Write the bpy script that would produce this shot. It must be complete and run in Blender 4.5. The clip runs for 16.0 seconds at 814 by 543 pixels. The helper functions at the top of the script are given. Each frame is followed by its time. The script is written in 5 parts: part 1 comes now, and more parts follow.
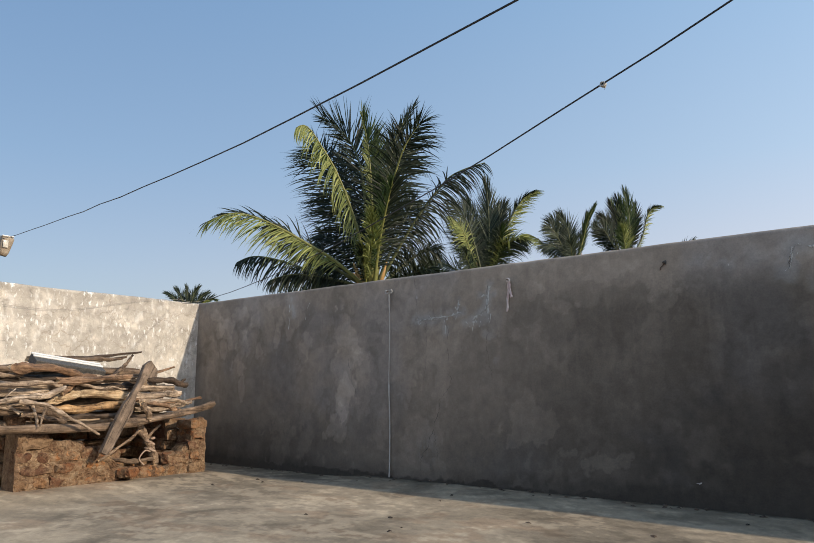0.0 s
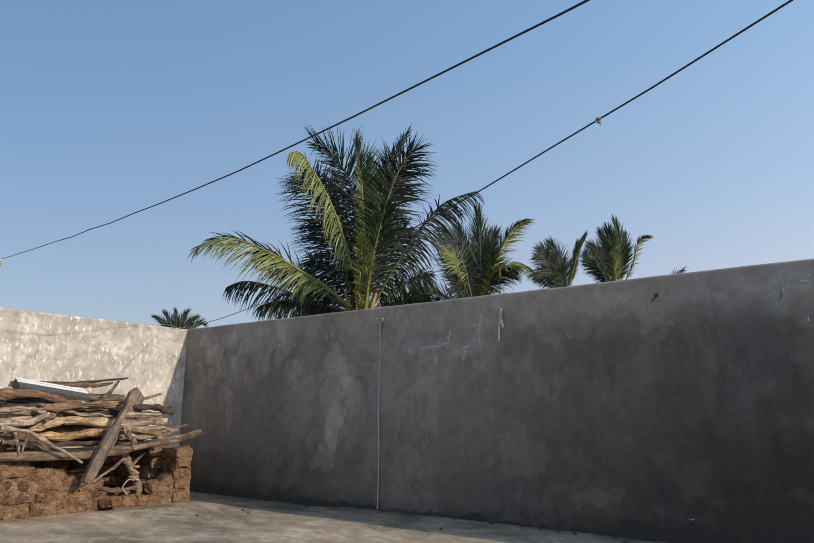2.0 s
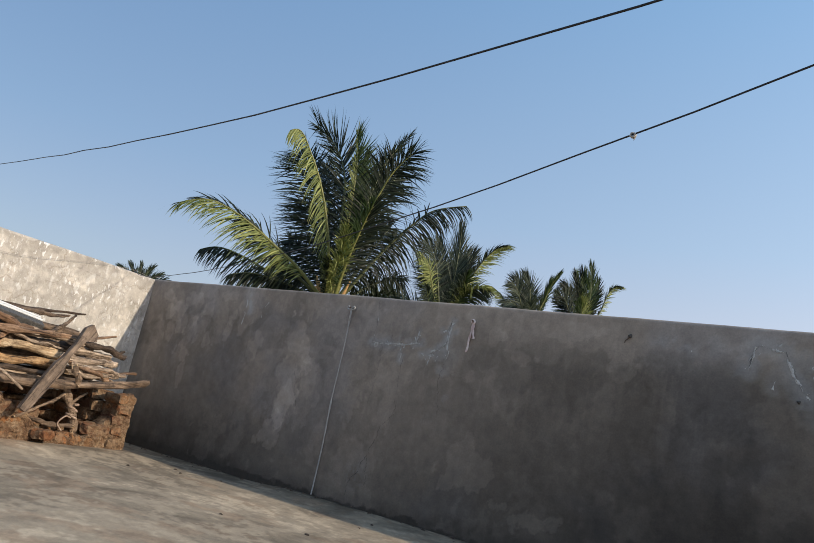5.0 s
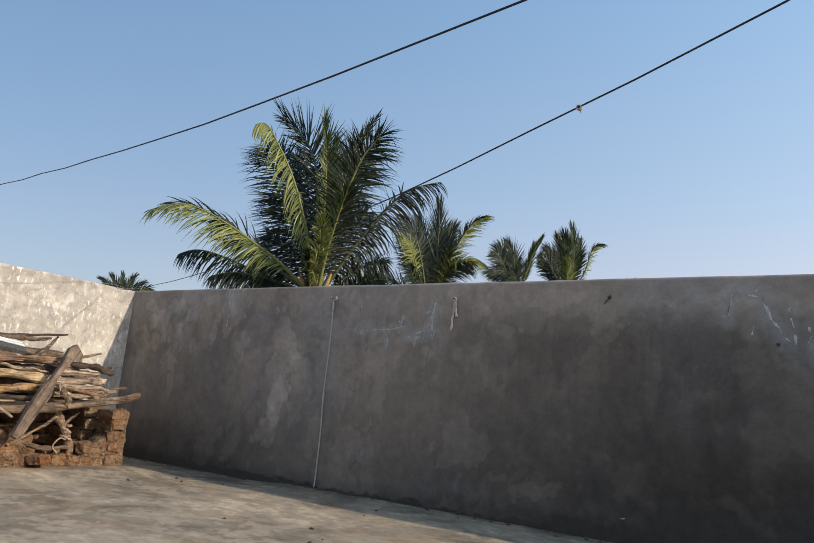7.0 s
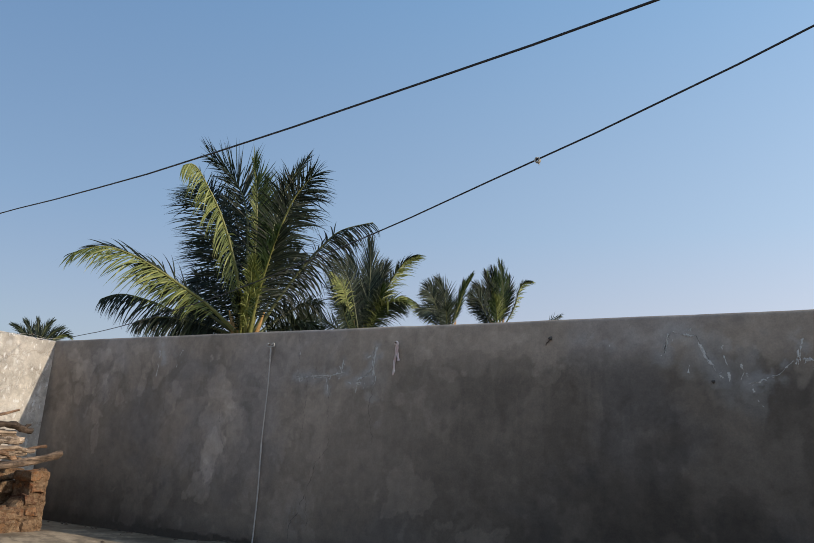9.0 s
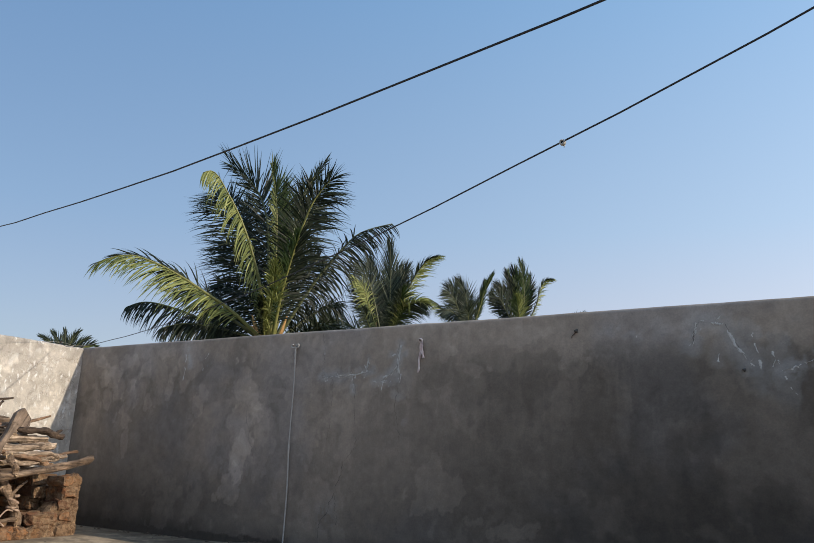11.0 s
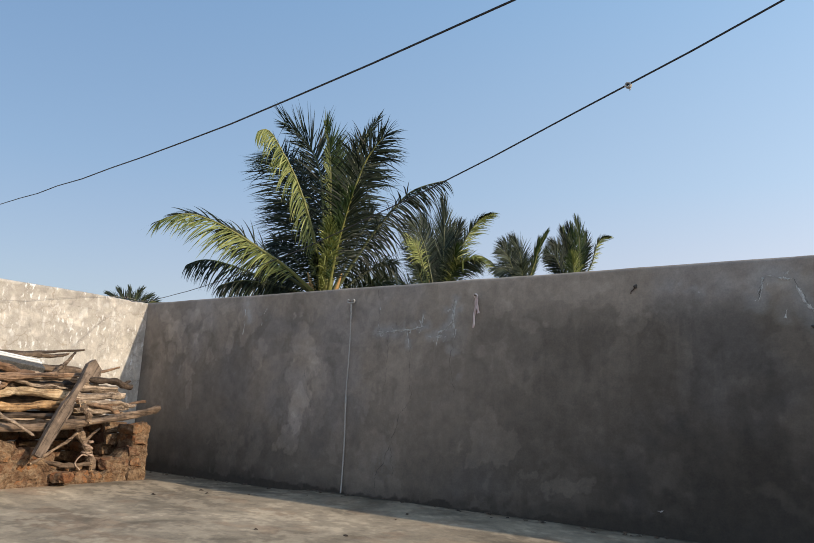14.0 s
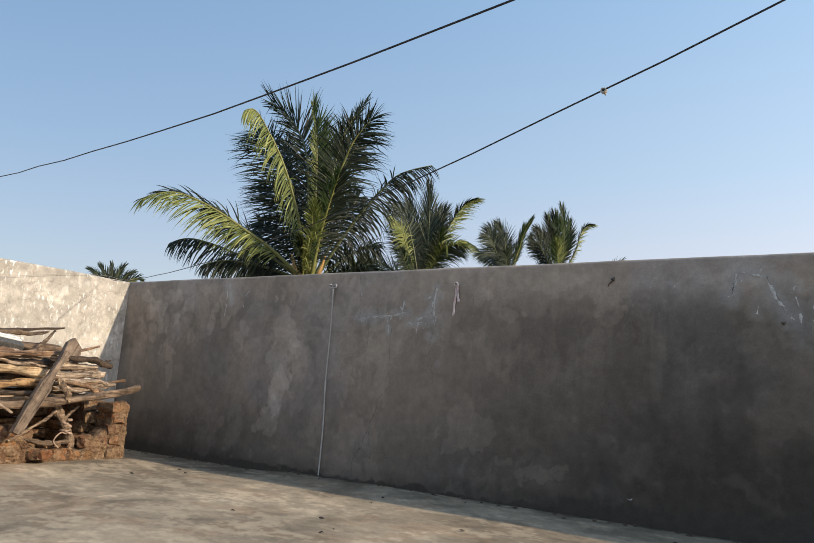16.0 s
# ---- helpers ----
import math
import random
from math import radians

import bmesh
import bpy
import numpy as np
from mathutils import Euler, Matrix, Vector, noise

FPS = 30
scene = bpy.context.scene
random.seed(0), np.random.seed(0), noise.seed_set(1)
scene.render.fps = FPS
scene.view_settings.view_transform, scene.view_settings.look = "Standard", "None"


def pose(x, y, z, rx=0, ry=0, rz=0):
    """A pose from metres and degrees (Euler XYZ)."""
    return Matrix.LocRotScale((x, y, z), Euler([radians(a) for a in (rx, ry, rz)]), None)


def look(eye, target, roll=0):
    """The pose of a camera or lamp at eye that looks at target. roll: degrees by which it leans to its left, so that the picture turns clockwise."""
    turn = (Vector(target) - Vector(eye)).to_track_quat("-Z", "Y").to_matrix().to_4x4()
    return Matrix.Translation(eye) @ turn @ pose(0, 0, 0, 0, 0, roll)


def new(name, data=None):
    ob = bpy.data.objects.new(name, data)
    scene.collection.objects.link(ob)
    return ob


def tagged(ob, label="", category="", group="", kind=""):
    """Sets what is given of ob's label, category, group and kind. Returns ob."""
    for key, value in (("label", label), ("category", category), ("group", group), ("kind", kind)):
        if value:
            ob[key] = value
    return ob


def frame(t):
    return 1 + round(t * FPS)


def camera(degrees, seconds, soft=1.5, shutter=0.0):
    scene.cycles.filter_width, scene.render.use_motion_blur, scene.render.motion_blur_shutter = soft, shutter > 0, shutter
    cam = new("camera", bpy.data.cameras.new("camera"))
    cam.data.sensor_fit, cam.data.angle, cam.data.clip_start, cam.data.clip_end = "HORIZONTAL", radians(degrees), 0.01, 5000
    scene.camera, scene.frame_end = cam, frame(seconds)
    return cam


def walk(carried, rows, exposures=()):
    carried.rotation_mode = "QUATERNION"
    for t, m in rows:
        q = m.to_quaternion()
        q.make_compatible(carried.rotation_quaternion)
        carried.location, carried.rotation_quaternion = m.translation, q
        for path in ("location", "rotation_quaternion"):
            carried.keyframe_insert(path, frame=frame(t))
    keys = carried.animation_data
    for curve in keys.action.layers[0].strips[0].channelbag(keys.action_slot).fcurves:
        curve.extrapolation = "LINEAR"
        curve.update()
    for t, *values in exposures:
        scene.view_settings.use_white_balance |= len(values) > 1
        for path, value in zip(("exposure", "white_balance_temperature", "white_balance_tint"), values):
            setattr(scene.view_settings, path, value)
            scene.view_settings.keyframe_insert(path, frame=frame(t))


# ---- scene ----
cam = camera(60.5, 16.0, 0.9)
PATH = [
    (0, (6.351, -4.396, 0.693), (5.12, -2.856, 1.025), -0.1),
    (0.5, (6.389, -4.416, 0.71), (5.156, -2.875, 1.033), 0.35),
    (1, (6.421, -4.431, 0.729), (5.197, -2.899, 1.119), 0.44),
    (1.5, (6.404, -4.418, 0.731), (5.191, -2.879, 1.13), 0.43),
    (2, (6.334, -4.385, 0.715), (5.132, -2.839, 1.121), 0.5),
    (2.5, (6.287, -4.364, 0.672), (5.088, -2.819, 1.091), 3.4),
    (3, (6.286, -4.393, 0.667), (5.073, -2.86, 1.089), 9.3),
    (3.5, (6.277, -4.39, 0.661), (5.069, -2.856, 1.093), 9.7),
    (4, (6.265, -4.387, 0.652), (5.069, -2.844, 1.085), 10.4),
    (4.5, (6.258, -4.393, 0.649), (5.078, -2.836, 1.08), 10.8),
    (5, (6.245, -4.38, 0.638), (5.109, -2.791, 1.068), 11.76),
    (5.2, (6.252, -4.381, 0.636), (5.132, -2.777, 1.05), 11.7),
    (7.3, (6.314, -4.365, 0.696), (5.202, -2.748, 1.081), 3.7),
    (7.5, (6.327, -4.41, 0.713), (5.217, -2.792, 1.102), 2.7),
    (8, (6.295, -4.388, 0.774), (5.336, -2.681, 1.179), 1.4),
    (8.5, (6.269, -4.384, 0.741), (5.353, -2.676, 1.233), 3.09),
    (9, (6.203, -4.374, 0.722), (5.282, -2.67, 1.222), 3.0),
    (11.5, (6.178, -4.368, 0.683), (5.19, -2.702, 1.183), 1.6),
    (12, (6.173, -4.371, 0.681), (5.159, -2.718, 1.172), 1.8),
    (12.5, (6.169, -4.367, 0.681), (5.132, -2.726, 1.163), 2.1),
    (13, (6.165, -4.374, 0.676), (5.099, -2.744, 1.129), 2.3),
    (13.5, (6.166, -4.371, 0.677), (5.069, -2.751, 1.096), 2.4),
    (14, (6.162, -4.362, 0.669), (5.053, -2.742, 1.051), 2.6),
    (14.5, (6.167, -4.364, 0.671), (5.057, -2.741, 1.037), 2.8),
    (15, (6.192, -4.372, 0.677), (5.084, -2.747, 1.038), 3.1),
    (15.5, (6.208, -4.376, 0.68), (5.112, -2.739, 1.025), 4.0),
    (16, (6.203, -4.387, 0.695), (5.128, -2.735, 1.03), 3.8),
]
walk(cam, [(t, look(eye, target, roll)) for t, eye, target, roll in PATH], [(0.0, 0.50, 6800, 10), (0.5, 0.57, 6750, 10), (1.0, 0.41, 6550, 10), (2.0, 0.32, 6460, 10), (3.5, 0.29, 6460, 10), (4.0, 0.34, 6520, 10), (5.0, 0.43, 6620, 10), (7.5, 0.47, 6680, 10), (8.5, 0.46, 6620, 10), (9.0, 0.29, 6580, 10), (11.5, 0.45, 6570, 10), (13.0, 0.46, 6600, 10), (14.0, 0.54, 6800, 10), (14.5, 0.59, 6800, 10), (15.5, 0.63, 6940, 10), (16.0, 0.65, 6980, 10)])

# ---- light ----
SUN_TO = Vector((2.05, 0.295, 1.0)).normalized()
sky_world = bpy.data.worlds.new("sky")
scene.world = sky_world
sky_world.use_nodes = True
wn = sky_world.node_tree.nodes
sky = wn.new("ShaderNodeTexSky")
sky.sky_type = "NISHITA"
sky.sun_disc = False
sky.sun_elevation = math.asin(SUN_TO.z)
sky.sun_rotation = math.atan2(SUN_TO.x, SUN_TO.y)
sky.altitude = 300
sky.air_density = 1.0
sky.dust_density = 2.5
sky.ozone_density = 1.2
wn["Background"].inputs["Strength"].default_value = 0.15
haze = wn.new("ShaderNodeMix")
haze.data_type = "RGBA"
haze.inputs[0].default_value = 0.66
height = wn.new("ShaderNodeSeparateXYZ")
sky_world.node_tree.links.new(wn.new("ShaderNodeTexCoord").outputs["Generated"], height.inputs[0])
veil = wn.new("ShaderNodeValToRGB")
for spot, tone in ((0.3, (1.66, 2.38, 3.38)), (0.62, (0.90, 1.88, 3.36))):
    veil.color_ramp.elements.new(spot).color = (*(c / 4 for c in tone), 1)
veil.color_ramp.elements.new(0.15).color = (2.36 / 4, 2.52 / 4, 3.10 / 4, 1)
veil.color_ramp.elements[0].color = (2.60 / 4, 2.54 / 4, 2.96 / 4, 1)
veil.color_ramp.elements[-1].color = (0.80 / 4, 1.70 / 4, 3.1 / 4, 1)
gain = wn.new("ShaderNodeVectorMath")
gain.operation = "SCALE"
gain.inputs["Scale"].default_value = 4.0
sky_world.node_tree.links.new(height.outputs["Z"], veil.inputs[0])
sky_world.node_tree.links.new(veil.outputs[0], gain.inputs[0])
sunward = wn.new("ShaderNodeVectorMath")
sunward.operation = "DOT_PRODUCT"
sunward.inputs[1].default_value = (SUN_TO.x, SUN_TO.y, 0)
sky_world.node_tree.links.new(height.inputs[0].links[0].from_socket, sunward.inputs[0])
glare = wn.new("ShaderNodeVectorMath")
glare.operation = "MULTIPLY_ADD"
glare.inputs[1].default_value = (1.15, 0.92, 0.70)
glare.inputs[2].default_value = (1.46, 1.37, 1.28)
veiled = wn.new("ShaderNodeVectorMath")
veiled.operation = "MULTIPLY"
sky_world.node_tree.links.new(sunward.outputs["Value"], glare.inputs[0])
sky_world.node_tree.links.new(gain.outputs[0], veiled.inputs[0])
sky_world.node_tree.links.new(glare.outputs[0], veiled.inputs[1])
sky_world.node_tree.links.new(veiled.outputs[0], haze.inputs[7])
sky_world.node_tree.links.new(sky.outputs[0], haze.inputs[6])
sky_world.node_tree.links.new(haze.outputs[2], wn["Background"].inputs["Color"])
sun = new("sun", bpy.data.lights.new("sun", "SUN"))
sun.data.energy = 2.6
sun.data.angle = radians(0.5)
sun.data.color = (1.0, 0.87, 0.69)
sun.matrix_world = look(SUN_TO * 60, (0, 0, 0))


# ---- materials ----
def nodes_of(name):
    m = bpy.data.materials.new(name)
    m.use_nodes = True
    return m, m.node_tree.nodes, m.node_tree.links, m.node_tree.nodes["Principled BSDF"]


def bump_chain(n, l, bsdf, layers, coord):
    """Adds up noise layers (scale, strength, distance) into the normal."""
    last = None
    for scale, strength, dist in layers:
        tex = n.new("ShaderNodeTexNoise")
        tex.inputs["Scale"].default_value = scale
        tex.inputs["Detail"].default_value = 6
        l.new(coord, tex.inputs["Vector"])
        b = n.new("ShaderNodeBump")
        b.inputs["Strength"].default_value = strength
        b.inputs["Distance"].default_value = dist
        l.new(tex.outputs["Fac"], b.inputs["Height"])
        if last:
            l.new(last.outputs[0], b.inputs["Normal"])
        last = b
    l.new(last.outputs[0], bsdf.inputs["Normal"])


def ramp(n, l, fac, stops):
    r = n.new("ShaderNodeValToRGB")
    while len(r.color_ramp.elements) < len(stops):
        r.color_ramp.elements.new(0.5)
    for e, (p, c) in zip(r.color_ramp.elements, stops):
        e.position, e.color = p, (*c, 1)
    l.new(fac, r.inputs[0])
    return r.outputs[0]


def mixed(n, l, fac, a, b, mode="MIX"):
    m = n.new("ShaderNodeMix")
    m.data_type, m.blend_type = "RGBA", mode
    for sock, v in ((m.inputs[0], fac), (m.inputs[6], a), (m.inputs[7], b)):
        if isinstance(v, (int, float)):
            sock.default_value = v
        elif isinstance(v, tuple):
            sock.default_value = (*v, 1)
        else:
            l.new(v, sock)
    return m.outputs[2]


def noise_fac(n, l, coord, scale, detail=6, rough=0.6, stretch=None):
    if stretch:
        mp = n.new("ShaderNodeMapping")
        mp.inputs["Scale"].default_value = stretch
        l.new(coord, mp.inputs["Vector"])
        coord = mp.outputs[0]
    t = n.new("ShaderNodeTexNoise")
    t.inputs["Scale"].default_value = scale
    t.inputs["Detail"].default_value = detail
    t.inputs["Roughness"].default_value = rough
    l.new(coord, t.inputs["Vector"])
    return t.outputs["Fac"]


def plaster(name, rough, layers, crazed=False):
    """Cement whose stains lie in the mesh's colour attribute, with grain on top."""
    m, n, l, b = nodes_of(name)
    at = n.new("ShaderNodeAttribute")
    at.attribute_name = "stain"
    co = n.new("ShaderNodeTexCoord").outputs["Object"]
    g = ramp(n, l, noise_fac(n, l, co, 90, 4, 0.7), [(0.25, (0.86, 0.86, 0.86)), (0.75, (1.1, 1.1, 1.1))])
    g2 = ramp(n, l, noise_fac(n, l, co, 14, 6, 0.7), [(0.34, (0.87, 0.87, 0.88)), (0.66, (1.10, 1.10, 1.09))])
    g3 = ramp(n, l, noise_fac(n, l, co, 6.5, 9, 0.72), [(0.42, (0.965, 0.965, 0.965)), (0.49, (0.985, 0.985, 0.985)), (0.52, (1.025, 1.025, 1.02)), (0.60, (1.045, 1.045, 1.04))])
    c = mixed(n, l, 1.0, at.outputs["Color"], g, "MULTIPLY")
    c = mixed(n, l, 1.0, c, g2, "MULTIPLY")
    c = mixed(n, l, 1.0, c, g3, "MULTIPLY")
    if crazed:
        wander = n.new("ShaderNodeTexNoise")
        wander.inputs["Scale"].default_value = 7
        wander.inputs["Detail"].default_value = 5
        l.new(co, wander.inputs["Vector"])
        moved = n.new("ShaderNodeVectorMath")
        moved.operation = "MULTIPLY_ADD"
        moved.inputs[1].default_value = (0.22, 0.22, 0.22)
        l.new(wander.outputs["Color"], moved.inputs[0])
        l.new(co, moved.inputs[2])
        cells = n.new("ShaderNodeTexVoronoi")
        cells.feature = "DISTANCE_TO_EDGE"
        cells.inputs["Scale"].default_value = 4.6
        l.new(moved.outputs[0], cells.inputs["Vector"])
        line = ramp(n, l, cells.outputs["Distance"], [(0.006, (0.80, 0.77, 0.74)), (0.030, (1.0, 1.0, 1.0))])
        some = ramp(n, l, noise_fac(n, l, co, 2.6, 3), [(0.44, (0, 0, 0)), (0.54, (1, 1, 1))])
        c = mixed(n, l, some, c, mixed(n, l, 1.0, c, line, "MULTIPLY"))
        smear = ramp(n, l, noise_fac(n, l, co, 30, 5, 0.6, (1.0, 1.0, 0.45)), [(0.57, (0, 0, 0)), (0.64, (0.9, 0.9, 0.9))])
        where = ramp(n, l, noise_fac(n, l, co, 3.5, 4), [(0.42, (0, 0, 0)), (0.55, (1, 1, 1))])
        c = mixed(n, l, mixed(n, l, 1.0, smear, where, "MULTIPLY"), c, (0.74, 0.73, 0.71))
    l.new(c, b.inputs["Base Color"])
    b.inputs["Roughness"].default_value = rough
    b.inputs["Specular IOR Level"].default_value = 0.25
    bump_chain(n, l, b, layers, co)
    return m


def simple(name, c1, c2, scale=30, rough=0.8, metal=0.0, bump=0.3, dist=0.003, stretch=None, per_object=0.0):
    m, n, l, b = nodes_of(name)
    co = n.new("ShaderNodeTexCoord").outputs["Object"]
    c = ramp(n, l, noise_fac(n, l, co, scale, 6, 0.65, stretch), [(0.3, c1), (0.7, c2)])
    if per_object:
        oi = n.new("ShaderNodeObjectInfo").outputs["Random"]
        k = ramp(n, l, oi, [(0.0, (1 - per_object,) * 3), (1.0, (1 + per_object * 0.6,) * 3)])
        c = mixed(n, l, 1.0, c, k, "MULTIPLY")
    l.new(c, b.inputs["Base Color"])
    b.inputs["Roughness"].default_value = rough
    b.inputs["Metallic"].default_value = metal
    bump_chain(n, l, b, [(scale * 1.5, bump, dist)], co)
    return m


def leaf_mat(name, dark, light, glow, thin=0.10, patchy=0.25):
    m, n, l, b = nodes_of(name)
    isl = n.new("ShaderNodeNewGeometry").outputs["Random Per Island"]
    co = n.new("ShaderNodeTexCoord").outputs["Object"]
    big = ramp(n, l, noise_fac(n, l, co, 1.4, 3), [(0.45, (0, 0, 0)), (0.8, (patchy,) * 3)])
    c = ramp(n, l, isl, [(0.0, dark), (0.6, tuple(0.7 * a + 0.3 * b for a, b in zip(dark, light))), (1.0, light)])
    c2 = mixed(n, l, big, c, light)
    l.new(c2, b.inputs["Base Color"])
    b.inputs["Roughness"].default_value = 0.52
    b.inputs["Specular IOR Level"].default_value = 0.25
    tr = n.new("ShaderNodeBsdfTranslucent")
    l.new(mixed(n, l, 0.7, c2, glow), tr.inputs["Color"])
    mx = n.new("ShaderNodeMixShader")
    mx.inputs[0].default_value = thin
    l.new(b.outputs[0], mx.inputs[1])
    l.new(tr.outputs[0], mx.inputs[2])
    l.new(mx.outputs[0], n["Material Output"].inputs["Surface"])
    return m


def bark_mat(name, c1, c2, c3, rand=0.35):
    """Weathered wood with grain along the local y axis of the stack."""
    m, n, l, b = nodes_of(name)
    co = n.new("ShaderNodeTexCoord").outputs["Object"]
    grain = noise_fac(n, l, co, 60, 7, 0.7, (1.0, 0.09, 1.0))
    blot = noise_fac(n, l, co, 9, 5, 0.6)
    c = ramp(n, l, grain, [(0.28, c1), (0.52, c2), (0.78, c3)])
    split = noise_fac(n, l, co, 34, 5, 0.75, (1.0, 0.055, 1.0))
    knots = noise_fac(n, l, co, 22, 5, 0.7)
    c = mixed(n, l, 1.0, c, ramp(n, l, split, [(0.36, (0.16, 0.13, 0.11)), (0.45, (1.0, 1.0, 1.0))]), "MULTIPLY")
    c = mixed(n, l, 1.0, c, ramp(n, l, knots, [(0.30, (0.35, 0.30, 0.27)), (0.44, (1.0, 1.0, 1.0)), (0.68, (1.25, 1.23, 1.2))]), "MULTIPLY")
    c = mixed(n, l, 1.0, c, ramp(n, l, blot, [(0.32, (0.42, 0.39, 0.37)), (0.62, (1.15, 1.12, 1.08))]), "MULTIPLY")
    oi = n.new("ShaderNodeObjectInfo").outputs["Random"]
    c = mixed(n, l, 1.0, c, ramp(n, l, oi, [(0.0, (1 - rand, (1 - rand) * 0.93, (1 - rand) * 0.86)), (0.35, (1 + rand * 0.3, 1 + rand * 0.28, 1 + rand * 0.27)), (0.6, (1 - rand * 0.6, 1 - rand * 0.72, 1 - rand * 0.84)), (1.0, (1 + rand * 0.6,) * 3)]), "MULTIPLY")
    l.new(c, b.inputs["Base Color"])
    b.inputs["Roughness"].default_value = 0.85
    bm_ = n.new("ShaderNodeBump")
    bm_.inputs["Strength"].default_value = 0.7
    bm_.inputs["Distance"].default_value = 0.004
    l.new(grain, bm_.inputs["Height"])
    deep = n.new("ShaderNodeBump")
    deep.inputs["Strength"].default_value = 0.9
    deep.inputs["Distance"].default_value = 0.010
    l.new(split, deep.inputs["Height"])
    l.new(bm_.outputs[0], deep.inputs["Normal"])
    l.new(deep.outputs[0], b.inputs["Normal"])
    return m


M_GREY = plaster("grey_cement_plaster", 0.9, [(5, 0.25, 0.02), (60, 0.25, 0.003)])
M_PALE = plaster("pale_cement_plaster", 0.92, [(6, 0.35, 0.02), (45, 0.4, 0.004)], True)
M_FLOOR = plaster("weathered_cement_floor", 0.9, [(7, 0.3, 0.02), (70, 0.4, 0.004)])
M_SIDE = simple("plain_cement", (0.20, 0.19, 0.175), (0.29, 0.28, 0.26), 6, 0.9)
M_SOIL = simple("dry_soil", (0.16, 0.13, 0.08), (0.24, 0.2, 0.13), 0.8, 0.95)
M_BARK = bark_mat("grey_brown_bark", (0.07, 0.048, 0.032), (0.21, 0.152, 0.108), (0.38, 0.30, 0.235))
M_PALEWOOD = bark_mat("bleached_wood", (0.11, 0.080, 0.058), (0.41, 0.328, 0.255), (0.72, 0.63, 0.535), 0.25)
M_ORANGE = bark_mat("peeled_orange_wood", (0.22, 0.115, 0.05), (0.44, 0.28, 0.14), (0.64, 0.49, 0.32), 0.2)
M_REDWOOD = bark_mat("reddish_bark", (0.10, 0.055, 0.03), (0.26, 0.165, 0.105), (0.44, 0.32, 0.22), 0.2)
M_PEELED = bark_mat("pale_peeled_wood", (0.24, 0.145, 0.075), (0.52, 0.395, 0.255), (0.74, 0.63, 0.47), 0.1)
M_DARKWOOD = bark_mat("dark_bark", (0.035, 0.024, 0.017), (0.085, 0.06, 0.043), (0.17, 0.125, 0.095))
M_PLANK = bark_mat("grey_weathered_plank", (0.12, 0.088, 0.066), (0.20, 0.152, 0.118), (0.28, 0.222, 0.178), 0.1)
M_CUT = simple("cut_wood", (0.34, 0.22, 0.12), (0.55, 0.41, 0.26), 80, 0.85)
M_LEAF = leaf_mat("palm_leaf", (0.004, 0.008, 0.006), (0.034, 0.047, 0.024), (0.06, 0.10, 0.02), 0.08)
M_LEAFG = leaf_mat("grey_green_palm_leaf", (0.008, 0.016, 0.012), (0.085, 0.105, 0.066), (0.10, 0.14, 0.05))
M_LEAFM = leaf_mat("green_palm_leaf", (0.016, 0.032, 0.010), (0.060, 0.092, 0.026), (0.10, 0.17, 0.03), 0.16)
# paler yellow leaf tone: sunlight put into the colour of chosen blades
M_LEAFY = leaf_mat("sunlit_palm_leaf", (0.09, 0.12, 0.03), (0.34, 0.36, 0.13), (0.28, 0.32, 0.08), 0.2, 0.6)
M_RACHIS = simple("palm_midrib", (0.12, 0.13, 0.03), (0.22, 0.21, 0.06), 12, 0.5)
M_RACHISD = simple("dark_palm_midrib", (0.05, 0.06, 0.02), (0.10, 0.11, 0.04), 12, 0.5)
M_TRUNK = simple("palm_trunk", (0.10, 0.085, 0.065), (0.24, 0.2, 0.16), 14, 0.95, 0, 0.8, 0.02)
M_FIBRE = simple("palm_fibre", (0.22, 0.12, 0.04), (0.42, 0.26, 0.1), 30, 0.95, 0, 0.8, 0.01, (1, 1, 0.2))
M_WIRE = simple("black_cable", (0.008, 0.008, 0.010), (0.02, 0.02, 0.024), 40, 0.6, 0, 0.05, 0.0005)
M_THINWIRE = simple("grey_thin_cable", (0.22, 0.20, 0.18), (0.32, 0.29, 0.26), 40, 0.6)
M_ROPE = simple("pale_rope", (0.26, 0.25, 0.23), (0.50, 0.48, 0.45), 160, 0.9)
M_PINK = simple("faded_pink_cloth", (0.60, 0.40, 0.38), (0.82, 0.77, 0.74), 22, 0.95)
M_RAG = simple("dirty_rag", (0.20, 0.13, 0.09), (0.50, 0.37, 0.28), 50, 0.95)
M_NAIL = simple("rusty_iron", (0.03, 0.02, 0.015), (0.10, 0.05, 0.03), 60, 0.8)
M_WHITE = simple("white_painted_metal", (0.66, 0.65, 0.63), (0.84, 0.83, 0.81), 20, 0.4)
M_CHANNEL = simple("dull_grey_metal", (0.03, 0.029, 0.028), (0.13, 0.12, 0.11), 70, 0.7, 0.1)
M_LAMP = simple("dusty_lamp_metal", (0.17, 0.125, 0.085), (0.34, 0.28, 0.21), 25, 0.6)
M_GLASSY = simple("lamp_lens", (0.36, 0.33, 0.28), (0.56, 0.53, 0.47), 40, 0.3)
M_EFF = simple("salt_bloom", (0.34, 0.33, 0.31), (0.60, 0.585, 0.56), 60, 0.95)
